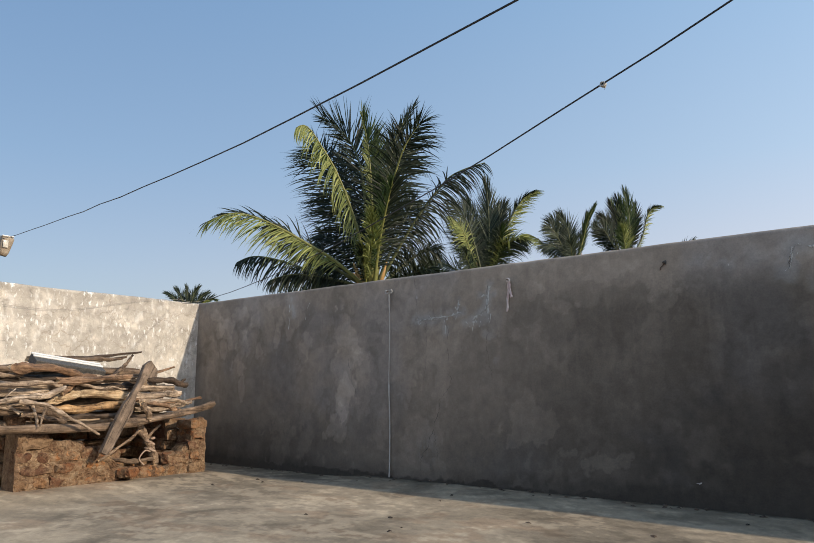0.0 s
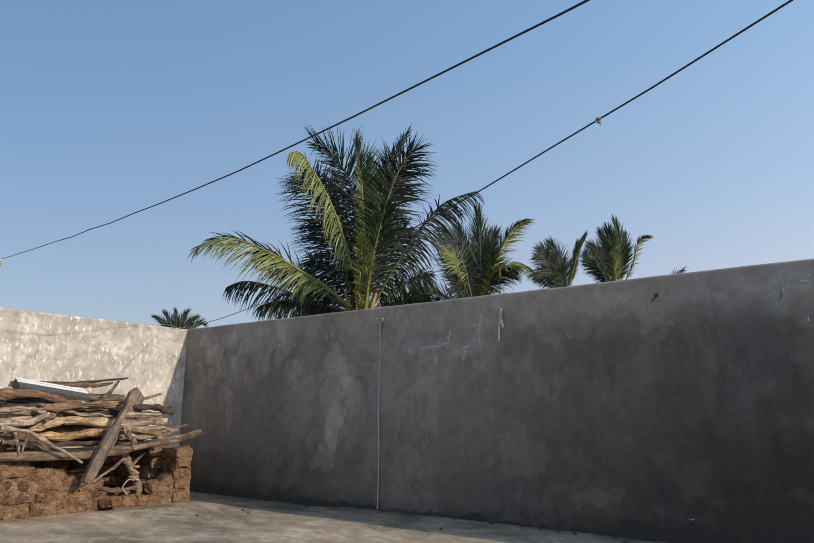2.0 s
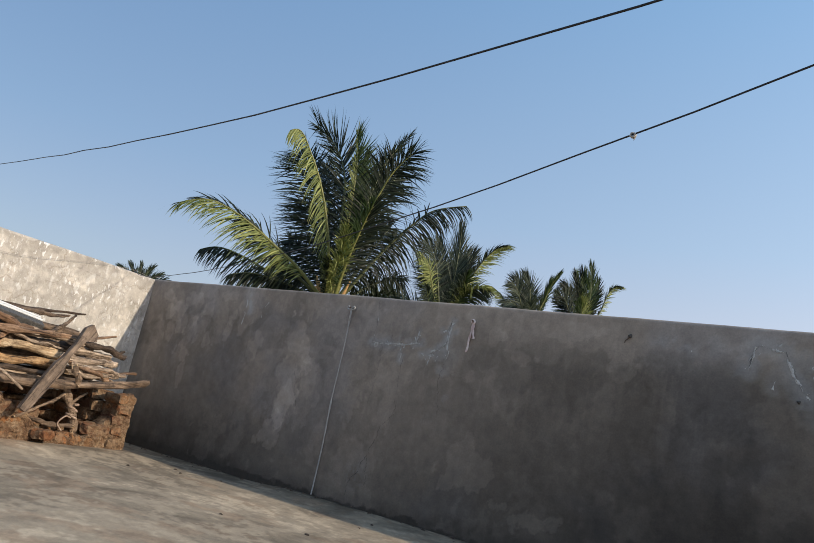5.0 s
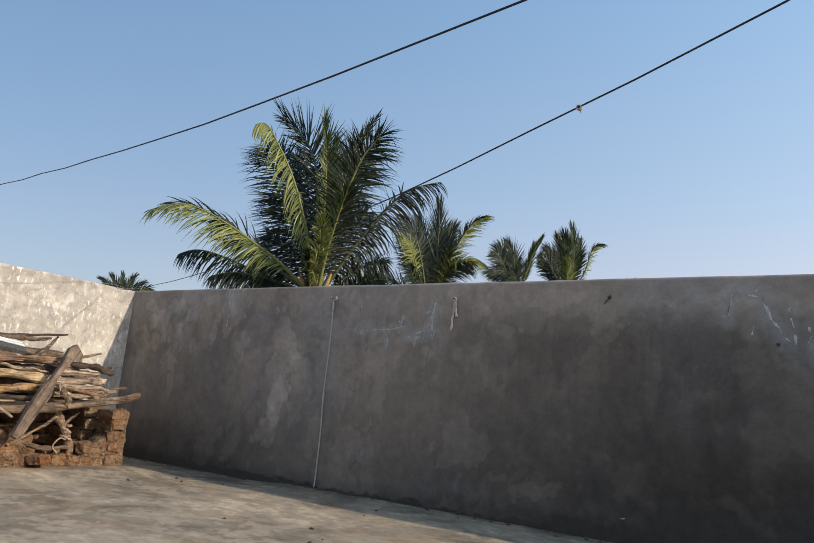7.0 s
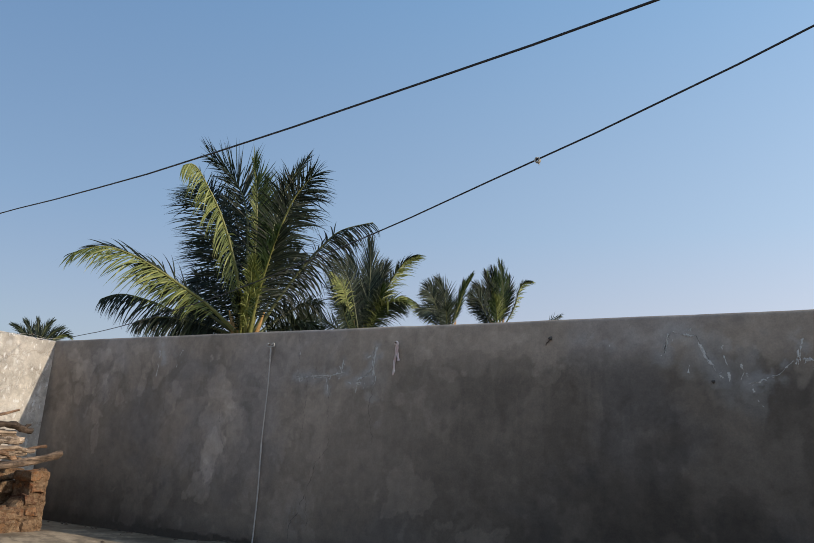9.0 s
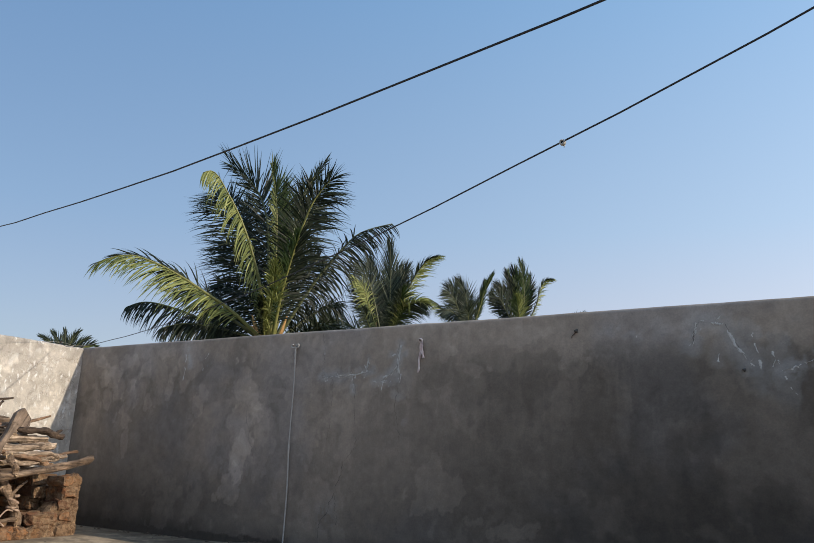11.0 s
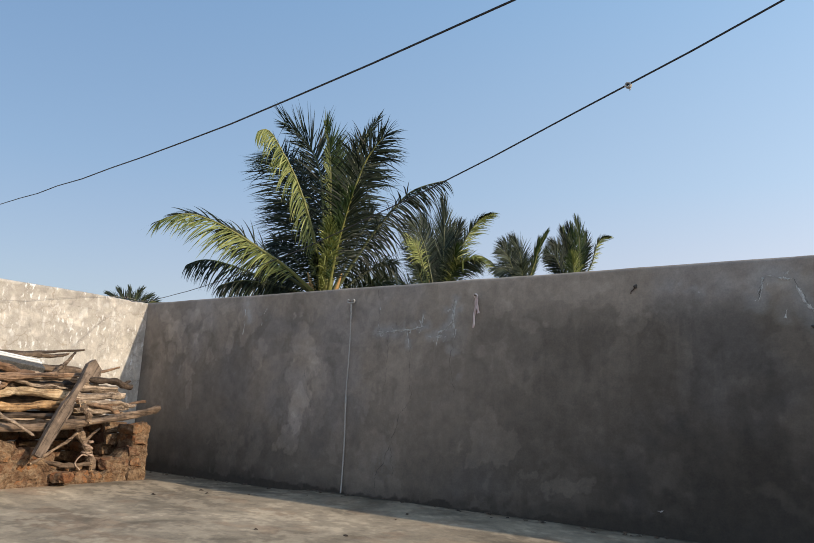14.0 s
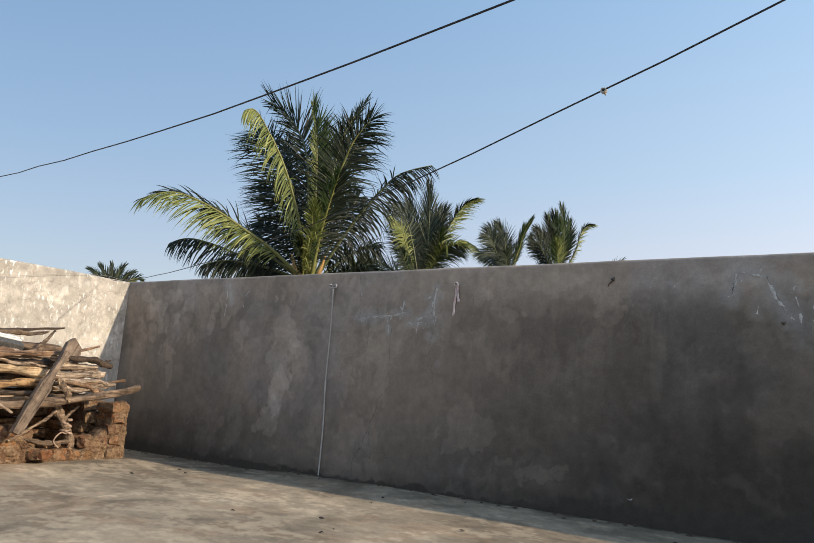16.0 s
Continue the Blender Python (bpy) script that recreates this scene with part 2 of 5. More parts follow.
M_FLAKE = simple("limewash_flakes", (0.52, 0.50, 0.465), (0.68, 0.66, 0.62), 60, 0.95)
M_CRACK = simple("dark_crack", (0.05, 0.046, 0.042), (0.09, 0.082, 0.075), 60, 0.95)


def brick_mat():
    m, n, l, b = nodes_of("old_country_brick")
    co = n.new("ShaderNodeTexCoord").outputs["Object"]
    oi = n.new("ShaderNodeObjectInfo").outputs["Random"]
    base = ramp(n, l, oi, [(0.0, (0.10, 0.045, 0.024)), (0.35, (0.20, 0.082, 0.034)), (0.7, (0.30, 0.135, 0.052)), (1.0, (0.18, 0.115, 0.066))])
    add = n.new("ShaderNodeVectorMath")
    l.new(co, add.inputs[0])
    l.new(n.new("ShaderNodeObjectInfo").outputs["Location"], add.inputs[1])
    p = add.outputs[0]
    mud = ramp(n, l, noise_fac(n, l, p, 11, 6, 0.7), [(0.44, (0, 0, 0)), (0.58, (1, 1, 1))])
    c = mixed(n, l, mud, base, (0.24, 0.155, 0.092))
    c = mixed(n, l, 1.0, c, ramp(n, l, noise_fac(n, l, p, 20, 7, 0.75), [(0.34, (0.25, 0.2, 0.17)), (0.5, (1.0, 1.0, 1.0))]), "MULTIPLY")
    c = mixed(n, l, 1.0, c, ramp(n, l, noise_fac(n, l, p, 45, 6, 0.7), [(0.3, (0.6, 0.58, 0.56)), (0.7, (1.2, 1.2, 1.18))]), "MULTIPLY")
    l.new(c, b.inputs["Base Color"])
    b.inputs["Roughness"].default_value = 0.95
    bump_chain(n, l, b, [(25, 0.8, 0.012), (90, 0.6, 0.004)], p)
    return m


M_BRICK = brick_mat()


def mud_mat():
    m, n, l, b = nodes_of("mud_mortar")
    co = n.new("ShaderNodeTexCoord").outputs["Object"]
    lumps = noise_fac(n, l, co, 13, 8, 0.72)
    c = ramp(n, l, lumps, [(0.32, (0.055, 0.036, 0.024)), (0.42, (0.17, 0.098, 0.055)), (0.52, (0.235, 0.160, 0.102)), (0.62, (0.31, 0.225, 0.15)), (0.74, (0.22, 0.115, 0.06))])
    tone = noise_fac(n, l, co, 5, 4, 0.6)
    c = mixed(n, l, 1.0, c, ramp(n, l, tone, [(0.35, (0.62, 0.52, 0.46)), (0.65, (1.1, 1.08, 1.02))]), "MULTIPLY")
    grit = noise_fac(n, l, co, 70, 5, 0.75)
    c = mixed(n, l, 1.0, c, ramp(n, l, grit, [(0.33, (0.5, 0.47, 0.45)), (0.65, (1.2, 1.2, 1.18))]), "MULTIPLY")
    l.new(c, b.inputs["Base Color"])
    b.inputs["Roughness"].default_value = 0.97
    bump_chain(n, l, b, [(16, 1.0, 0.03), (60, 0.9, 0.008)], co)
    return m


M_MORTAR = mud_mat()


# ---- mesh helpers ----
def link_mesh(name, me, mats, parent=None, label=""):
    for m in (mats if isinstance(mats, (list, tuple)) else [mats]):
        me.materials.append(m)
    ob = new(name, me)
    if parent:
        ob.parent = parent
    if label:
        ob["label"] = label
    return ob


def part(name, bm, mats, parent=None, label="", smooth=True):
    me = bpy.data.meshes.new(name)
    bm.to_mesh(me)
    bm.free()
    if smooth:
        for p in me.polygons:
            p.use_smooth = True
    return link_mesh(name, me, mats, parent, label)


def data_mesh(name, verts, faces, smooth=True):
    me = bpy.data.meshes.new(name)
    me.from_pydata(verts, [], faces)
    if smooth:
        me.polygons.foreach_set("use_smooth", [True] * len(me.polygons))
    me.update()
    return me


def empty(name, at=(0, 0, 0)):
    ob = new(name)
    ob.location = at
    ob.empty_display_size = 0.1
    return ob


def curve_points(ctrl, count):
    """Catmull-Rom line through the control points."""
    c = [Vector(p) for p in ctrl]
    c = [c[0] * 2 - c[1]] + c + [c[-1] * 2 - c[-2]]
    out = []
    segs = len(c) - 3
    for i in range(count + 1):
        f = i / count * segs
        k = min(int(f), segs - 1)
        t = f - k
        a, b, d, e = c[k], c[k + 1], c[k + 2], c[k + 3]
        out.append(0.5 * ((2 * b) + (d - a) * t + (2 * a - 5 * b + 4 * d - e) * t * t + (3 * b - a - 3 * d + e) * t ** 3))
    return out


def tube(bm, pts, radii, sides=8, squash=1.0, rough=0.0, seed=0, cap_mat=None, flat_axis=None):
    """A tube along pts. squash flattens it, rough makes its section uneven."""
    rings = []
    rnd = random.Random(seed)
    phase = [rnd.uniform(0, 6.28) for _ in range(6)]
    prev = None
    for i, p in enumerate(pts):
        a, b = pts[max(i - 1, 0)], pts[min(i + 1, len(pts) - 1)]
        t = (b - a).normalized()
        ref = flat_axis or (Vector((1, 0, 0)) if abs(t.x) < 0.8 else Vector((0, 0, 1)))
        if prev is not None and not flat_axis:
            ref = prev
        u = (ref - t * ref.dot(t)).normalized()
        prev = u
        v = t.cross(u)
        ring = []
        for k in range(sides):
            an = 2 * math.pi * k / sides
            rr = radii[i]
            if rough:
                rr *= 1 + rough * (0.5 * math.sin(2 * an + phase[0] + i * 0.35) + 0.4 * math.sin(3 * an + phase[1] - i * 0.5) + 0.5 * math.sin(phase[2] + i * 0.9) + rnd.uniform(-0.35, 0.35))
            ring.append(bm.verts.new(p + u * (math.cos(an) * rr * squash) + v * (math.sin(an) * rr)))
        rings.append(ring)
    for r0, r1 in zip(rings, rings[1:]):
        for k in range(sides):
            bm.faces.new((r0[k], r0[(k + 1) % sides], r1[(k + 1) % sides], r1[k]))
    for r in (rings[0][::-1], rings[-1]):
        f = bm.faces.new(r)
        if cap_mat is not None:
            f.material_index = cap_mat
            f.smooth = False
    return rings


def box(bm, lo, hi, bevel=0.0, mat=0):
    r = bmesh.ops.create_cube(bm, size=1.0)
    vs = r["verts"]
    for v in vs:
        v.co = Vector([lo[i] + (v.co[i] + 0.5) * (hi[i] - lo[i]) for i in range(3)])
    if bevel:
        es = list({e for v in vs for e in v.link_edges})
        bmesh.ops.bevel(bm, geom=es, offset=bevel, segments=2, affect="EDGES", profile=0.6)


def lattice(seed, n=64):
    return np.random.RandomState(seed).rand(n, n)


def value_noise(X, Y, seed):
    g = lattice(seed)
    x0, y0 = np.floor(X).astype(int), np.floor(Y).astype(int)
    fx, fy = X - x0, Y - y0
    fx, fy = fx * fx * (3 - 2 * fx), fy * fy * (3 - 2 * fy)
    a, b = g[x0 % 64, y0 % 64], g[(x0 + 1) % 64, y0 % 64]
    c, d = g[x0 % 64, (y0 + 1) % 64], g[(x0 + 1) % 64, (y0 + 1) % 64]
    return (a * (1 - fx) + b * fx) * (1 - fy) + (c * (1 - fx) + d * fx) * fy


def fbm(X, Y, seed, octaves=5, gain=0.55):
    s, a, tot = 0, 1.0, 0
    for o in range(octaves):
        s = s + a * value_noise(X * 2 ** o + 7.3 * o, Y * 2 ** o + 3.1 * o, seed + o)
        tot += a
        a *= gain
    return s / tot


def step(v, lo, hi):
    t = np.clip((v - lo) / (hi - lo), 0, 1)
    return t * t * (3 - 2 * t)


def near_line(X, Z, pts):
    """Distance to a line of points."""
    best = np.full(X.shape, 9.0)
    for (ax, az), (bx, bz) in zip(pts, pts[1:]):
        dx, dz = bx - ax, bz - az
        t = np.clip(((X - ax) * dx + (Z - az) * dz) / (dx * dx + dz * dz), 0, 1)
        best = np.minimum(best, np.hypot(X - ax - t * dx, Z - az - t * dz))
    return best


def sheet(name, P, colour, mat, kind="structure"):
    """A grid mesh from an array of points (rows, columns, 3) with a stain colour at each."""
    r, c, _ = P.shape
    idx = np.arange(r * c).reshape(r, c)
    q = np.stack([idx[:-1, :-1], idx[:-1, 1:], idx[1:, 1:], idx[1:, :-1]], -1).reshape(-1, 4)
    me = bpy.data.meshes.new(name)
    me.vertices.add(r * c)
    me.vertices.foreach_set("co", P.reshape(-1))
    me.loops.add(q.size)
    me.loops.foreach_set("vertex_index", q.reshape(-1))
    me.polygons.add(len(q))
    me.polygons.foreach_set("loop_start", np.arange(0, q.size, 4))
    me.polygons.foreach_set("use_smooth", np.ones(len(q), dtype=bool))
    me.update(calc_edges=True)
    at = me.color_attributes.new("stain", "FLOAT_COLOR", "POINT")
    at.data.foreach_set("color", np.concatenate([colour.reshape(-1, 3), np.ones((r * c, 1))], 1).reshape(-1))
    ob = link_mesh(name, me, mat)
    tagged(ob, kind=kind)
    return ob


# ---- the terrace ----
H = 1.6
EAST, SOUTH, THICK = 13.0, -10.0, 0.21
BELOW = -3.3


def floor_z(x, y):
    """The terrace is a little higher under the bricks and along the east of the north wall."""
    x, y = np.asarray(x, float), np.asarray(y, float)
    pad = (1 - step(x, 1.25, 1.75)) * step(-y, 0.40, 0.66)
    foot = step(x, 1.9, 2.6) * (1 - step(-y, 0.04, 0.6))
    return -0.032 * (1 - pad) * (1 - foot)


def profile(h):
    """Arc of a wall's section: out from its face, height."""
    zs = np.concatenate([np.arange(-0.05, h - 0.03, 0.0088), [h - 0.022]])
    pts = [(0.0, z) for z in zs]
    for a in range(1, 6):
        an = a / 6 * math.pi / 2
        pts.append((0.022 * (1 - math.cos(an)), h - 0.022 + 0.022 * math.sin(an)))
    pts += [(0.03, h), (0.09, h + 0.004), (0.15, h + 0.003), (THICK - 0.02, h), (THICK, h - 0.02), (THICK, BELOW)]
    return np.array(pts)


# salty lines on the grey wall: points, width, strength
SALT_WEST = (([(3.2, 1.25), (3.22, 1.12)], 0.014, 0.8), ([(3.4, 1.19), (3.58, 1.2)], 0.02, 0.8), ([(3.55, 1.38), (3.66, 1.39)], 0.014, 0.8), ([(3.6, 1.42), (3.6, 1.2)], 0.016, 0.9),
        ([(2.92, 1.23), (3.02, 1.24), (3.19, 1.24), (3.37, 1.27)], 0.02, 1.0), ([(3.62, 1.46), (3.59, 1.28), (3.46, 1.2)], 0.018, 1.0), ([(2.92, 1.58), (2.94, 1.42), (2.93, 1.26)], 0.01, 0.2), ([(3.34, 1.36), (3.33, 1.25)], 0.012, 0.6),
        ([(3.63, 1.24), (3.6, 1.12)], 0.03, 0.3), ([(1.42, 1.5), (1.44, 1.36), (1.4, 1.2)], 0.02, 0.3), ([(1.7, 1.47), (1.64, 1.36)], 0.006, 0.5))
SALT_EAST = (([(5.6, 1.36), (5.64, 1.49)], 0.03, 0.9), ([(5.64, 1.5), (5.78, 1.47), (5.85, 1.32), (5.92, 1.22)], 0.034, 0.9), ([(5.92, 1.42), (5.96, 1.18)], 0.05, 0.45), ([(5.05, 1.49), (5.12, 1.46)], 0.02, 0.5),
        ([(5.27, 1.46), (5.29, 1.42)], 0.022, 0.6), ([(6.06, 1.19), (6.2, 1.24), (6.3, 1.33), (6.45, 1.31)], 0.034, 0.95), ([(6.3, 1.33), (6.33, 1.44)], 0.03, 0.9), ([(6.02, 1.3), (6.1, 1.08)], 0.05, 0.4),
        ([(5.75, 1.35), (5.74, 1.25)], 0.02, 0.4), ([(4.98, 0.14), (5.06, 0.14)], 0.012, 0.2))
SALT = SALT_WEST + SALT_EAST
# broad hazy blooms of salt: x, z, half width, half height, strength
BLOOM = ((5.62, 1.40, 0.12, 0.14, 0.50), (5.86, 1.42, 0.20, 0.13, 0.50), (6.10, 1.34, 0.17, 0.16, 0.45), (6.00, 1.13, 0.14, 0.16, 0.40), (6.36, 1.25, 0.22, 0.16, 0.50), (5.20, 1.46, 0.18, 0.07, 0.40),
         (5.42, 1.43, 0.12, 0.09, 0.35), (1.42, 1.42, 0.07, 0.18, 0.85), (1.36, 1.10, 0.07, 0.24, 0.60), (3.62, 1.08, 0.09, 0.26, 0.50), (1.66, 1.46, 0.12, 0.06, 0.60), (3.10, 1.22, 0.22, 0.10, 0.45), (3.02, 0.25, 0.12, 0.20, 0.25))
CRACKS = (([(3.40, 1.195), (3.58, 1.20)], 0.0016), ([(3.10, 1.31), (3.11, 1.23)], 0.0014), ([(3.34, 1.37), (3.33, 1.26)], 0.0014),
          ([(3.22, 1.19), (3.25, 1.01), (3.26, 0.72)], 0.0016), ([(3.26, 0.72), (3.15, 0.61), (3.14, 0.5), (3.1, 0.39)], 0.0030), ([(3.1, 0.39), (3.03, 0.26), (2.98, 0.17), (2.95, 0.06)], 0.0042), ([(3.1, 0.37), (3.13, 0.16)], 0.0018), ([(3.63, 1.21), (3.59, 1.02), (3.63, 0.78), (3.62, 0.62)], 0.0017),
          ([(2.19, 0.98), (2.22, 0.8), (2.31, 0.62)], 0.0016), ([(3.02, 1.24), (3.04, 0.9), (3.0, 0.75)], 0.0014), ([(2.92, 1.57), (2.94, 1.42), (2.93, 1.26), (3.05, 1.22), (3.19, 1.25), (3.37, 1.27)], 0.0013), ([(3.62, 1.46), (3.59, 1.28), (3.63, 1.21)], 0.0014), ([(5.60, 1.36), (5.64, 1.49), (5.78, 1.47), (5.86, 1.3)], 0.0014))


def grey_dent(X, Z):
    return 0.010 * (fbm(X * 1.6, Z * 1.6, 301) - 0.5) + 0.004 * (fbm(X * 7, Z * 7, 311) - 0.5)


def pale_dent(Y, Z):
    return 0.012 * (fbm(Y * 1.6, Z * 1.6, 331) - 0.5) + 0.005 * (fbm(Y * 7, Z * 7, 341) - 0.5)


def grey_stain(X, Z):
    warp = fbm(X * 1.3, Z * 1.3, 11) - 0.5
    big = fbm(X * 0.9 + warp * 1.2, Z * 1.1 + warp, 21)
    mid = fbm(X * 3.2 + warp * 2, Z * 2.4 + warp * 2, 31)
    fine = fbm(X * 12, Z * 10, 41)
    drip = fbm(X * 9, Z * 0.9, 51)
    v = 0.222 + 0.06 * (big - 0.5) + 0.05 * (mid - 0.5) + 0.03 * (fine - 0.5) + 0.03 * (drip - 0.5)
    # trowelled lighter patches with a sharp border
    patch = step(mid + 0.25 * (fine - 0.5), 0.56, 0.60)
    v = v + 0.030 * patch * (1 - 0.6 * step(X, 3.2, 4.8))
    # paler band along the top, broken by damp
    v = v + 0.062 * step(Z + 0.25 * (big - 0.5) + 0.1 * (mid - 0.5), 1.28, 1.50)
    # small sharp trowel marks, thickest towards the top
    marks = fbm(X * 6.5 + warp * 3, Z * 5 + warp * 3, 171)
    high = step(Z, 0.5, 1.2)
    west = 1 - 0.40 * step(X, 2.6, 4.6)
    v = v + (0.006 + 0.024 * high) * west * step(marks + 0.12 * (fine - 0.5), 0.54, 0.57)
    v = v - (0.004 + 0.012 * high) * west * step(0.47 - marks + 0.12 * (fine - 0.5), 0.0, 0.04)
    runs = fbm(X * 13, Z * 1.1 + warp, 181)
    v = v + 0.018 * step(runs + 0.3 * (fine - 0.5), 0.60, 0.68) * step(Z, 0.3, 1.1)
    # grime at the foot
    v = v - 0.045 * step(0.16 - Z + 0.12 * (mid - 0.5), 0.0, 0.14)
    v = v - 0.09 * step(0.035 - Z + 0.09 * (fine - 0.5) + 0.05 * (marks - 0.5), 0.0, 0.025)
    # darker low down and to the east
    v = v - 0.055 * step(-Z + 0.4 * (big - 0.5), -0.95, -0.1)
    # corner shade low in the west, painted into the colour with a ragged edge
    v = v - 0.05 * step(0.60 - Z + 0.6 * (big - 0.5) + 0.5 * (mid - 0.5), 0.0, 0.40) * (1 - step(X, 1.4, 2.3))
    v = v - 0.118 * step(X + 0.7 * (big - 0.5), 2.6, 5.6) * (0.45 * step(1.45 - Z + 0.3 * (mid - 0.5), 0.0, 0.35) + 0.55 * step(1.36 - Z + 0.55 * (mid - 0.5) + 0.35 * (fine - 0.5) + 0.3 * (big - 0.5), 0.0, 0.07))
    # the tall pale repair west of the rope, ragged like all the trowelled patches
    wx = X + 0.20 * (fbm(X * 3.5, Z * 3.0, 501) - 0.5) + 0.10 * (fbm(X * 11, Z * 9, 511) - 0.5)
    wz = Z + 0.26 * (fbm(X * 3.5, Z * 3.0, 521) - 0.5) + 0.10 * (fbm(X * 11, Z * 9, 531) - 0.5)
    for cx, cz, rx, rz, k in ((2.16, 1.15, 0.17, 0.14, 0.05), (2.14, 0.92, 0.15, 0.3, 0.04), (2.32, 0.95, 0.09, 0.25, 0.03), (2.10, 0.72, 0.16, 0.34, 0.03), (2.10, 0.62, 0.10, 0.22, 0.06), (2.08, 0.40, 0.13, 0.16, 0.05), (2.35, 0.7, 0.1, 0.25, 0.03),
                              (1.45, 1.42, 0.12, 0.18, 0.05), (4.05, 1.33, 0.07, 0.07, 0.035), (4.2, 1.22, 0.10, 0.06, 0.03), (4.55, 1.44, 0.2, 0.04, 0.03), (0.45, 1.32, 0.12, 0.1, 0.04), (0.8, 1.2, 0.1, 0.14, 0.04),
                              (4.9, 1.3, 0.09, 0.08, 0.025), (2.75, 1.0, 0.18, 0.4, 0.03), (3.9, 0.45, 0.2, 0.15, 0.03), (4.4, 0.25, 0.25, 0.12, 0.03), (3.4, 0.8, 0.5, 0.4, 0.012)):
        d = np.hypot((wx - cx) / rx, (wz - cz) / rz) + 1.5 * (mid - 0.5) + 1.3 * (fine - 0.5) + 0.9 * (marks - 0.5)
        v = v + 1.4 * k * (1 - step(d, 0.88, 1.02))
    # paler trowelled scales in the upper west corner
    for cx, cz, rx, rz in ((0.30, 1.44, 0.09, 0.08), (0.50, 1.37, 0.11, 0.07), (0.72, 1.46, 0.12, 0.07), (0.60, 1.22, 0.08, 0.09), (0.36, 1.26, 0.08, 0.07), (0.93, 1.34, 0.10, 0.08), (0.80, 1.24, 0.07, 0.06),
                           (0.98, 1.06, 0.07, 0.09), (0.70, 0.92, 0.08, 0.13), (0.45, 1.10, 0.07, 0.08), (1.15, 1.48, 0.12, 0.06), (1.25, 1.22, 0.06, 0.15), (0.75, 0.66, 0.06, 0.12), (1.62, 1.05, 0.07, 0.2)):
        d = np.hypot((wx - cx) / rx, (wz - cz) / rz) + 0.9 * (mid - 0.5) + 1.2 * (fine - 0.5) + 0.7 * (marks - 0.5)
        v = v + 0.064 * (1 - step(d, 0.84, 1.0)) - 0.005 * np.exp(-((d - 1.12) / 0.12) ** 2)
    v = v * (0.86 + 0.14 * step(X, 1.2, 3.6))
    v = np.clip(0.94 * v, 0.055, 0.5)
    col = np.stack([v * 1.185, v * 0.985, v * 0.805], -1)
    # brownish and bluish tints of the damp
    tint = step(fbm(X * 1.1 + 4, Z * 1.1, 61), 0.45, 0.62)[..., None]
    col = col * (1 - tint * np.array([0.06, 0.02, -0.06]))
    # pale halo round the salty cracks
    wob = 0.05 * (fine - 0.5) + 0.05 * (fbm(X * 30, Z * 30, 71, 3) - 0.5)
    salt = np.zeros_like(X)
    for pts, w, k in SALT:
        d = near_line(X, Z, pts) + wob
        salt = np.maximum(salt, 0.5 * k * (1 - step(d, w * 0.3, w * 3.2)) * step(mid + 0.8 * (fine - 0.5), 0.4, 0.56))
    for cx, cz, rx, rz, k in BLOOM:
        d = np.hypot((wx - cx) / rx, (wz - cz) / rz)
        salt = np.maximum(salt, 0.62 * k * (1 - step(d, 0.2, 1.1)) * step(mid + 1.3 * (fine - 0.5) + 0.9 * (marks - 0.5), 0.45, 0.58))
    salt = salt[..., None]
    col = col * (1 - salt) + np.array([0.36, 0.36, 0.355]) * salt
    return col


def pale_stain(Y, Z):
    warp = fbm(Y * 1.5, Z * 1.5, 111) - 0.5
    big = fbm(Y * 1.2 + warp, Z * 1.2 + warp, 121)
    mid = fbm(Y * 4 + warp * 2, Z * 3.2 + warp * 2, 131)
    fine = fbm(Y * 15, Z * 12, 141)
    v = 0.425 + 0.08 * (big - 0.5) + 0.09 * (mid - 0.5) + 0.10 * (fine - 0.5)
    v = v + 0.07 * step(mid + 0.6 * (fine - 0.5), 0.56, 0.64)
    streak = step(fbm(Y * 24, Z * 8, 151), 0.60, 0.68) * step(Z, 0.6, 1.1) * step(mid, 0.42, 0.55)
    v = v + 0.11 * streak
    v = v - 0.05 * step(Z, 1.50, 1.56)
    pieces = fbm(Y * 9 + warp * 3, Z * 8 + warp * 3, 191)
    v = v + 0.07 * step(pieces + 0.2 * (fine - 0.5), 0.54, 0.58)
    v = v - 0.02 * step(0.45 - pieces, 0.0, 0.04)
    # faint dark crazing
    craz = 1 - step(np.abs(fbm(Y * 3.2, Z * 3.2, 161, 4) - 0.5), 0.002, 0.011)
    v = v - 0.11 * craz * step(mid, 0.35, 0.5)
    v = np.clip(v, 0.22, 0.62)
    col = np.stack([v * 1.06, v * 0.965, v * 0.85], -1)
    white = (streak * 0.5)[..., None]
    return col * (1 - white) + np.array([0.60, 0.59, 0.565]) * white


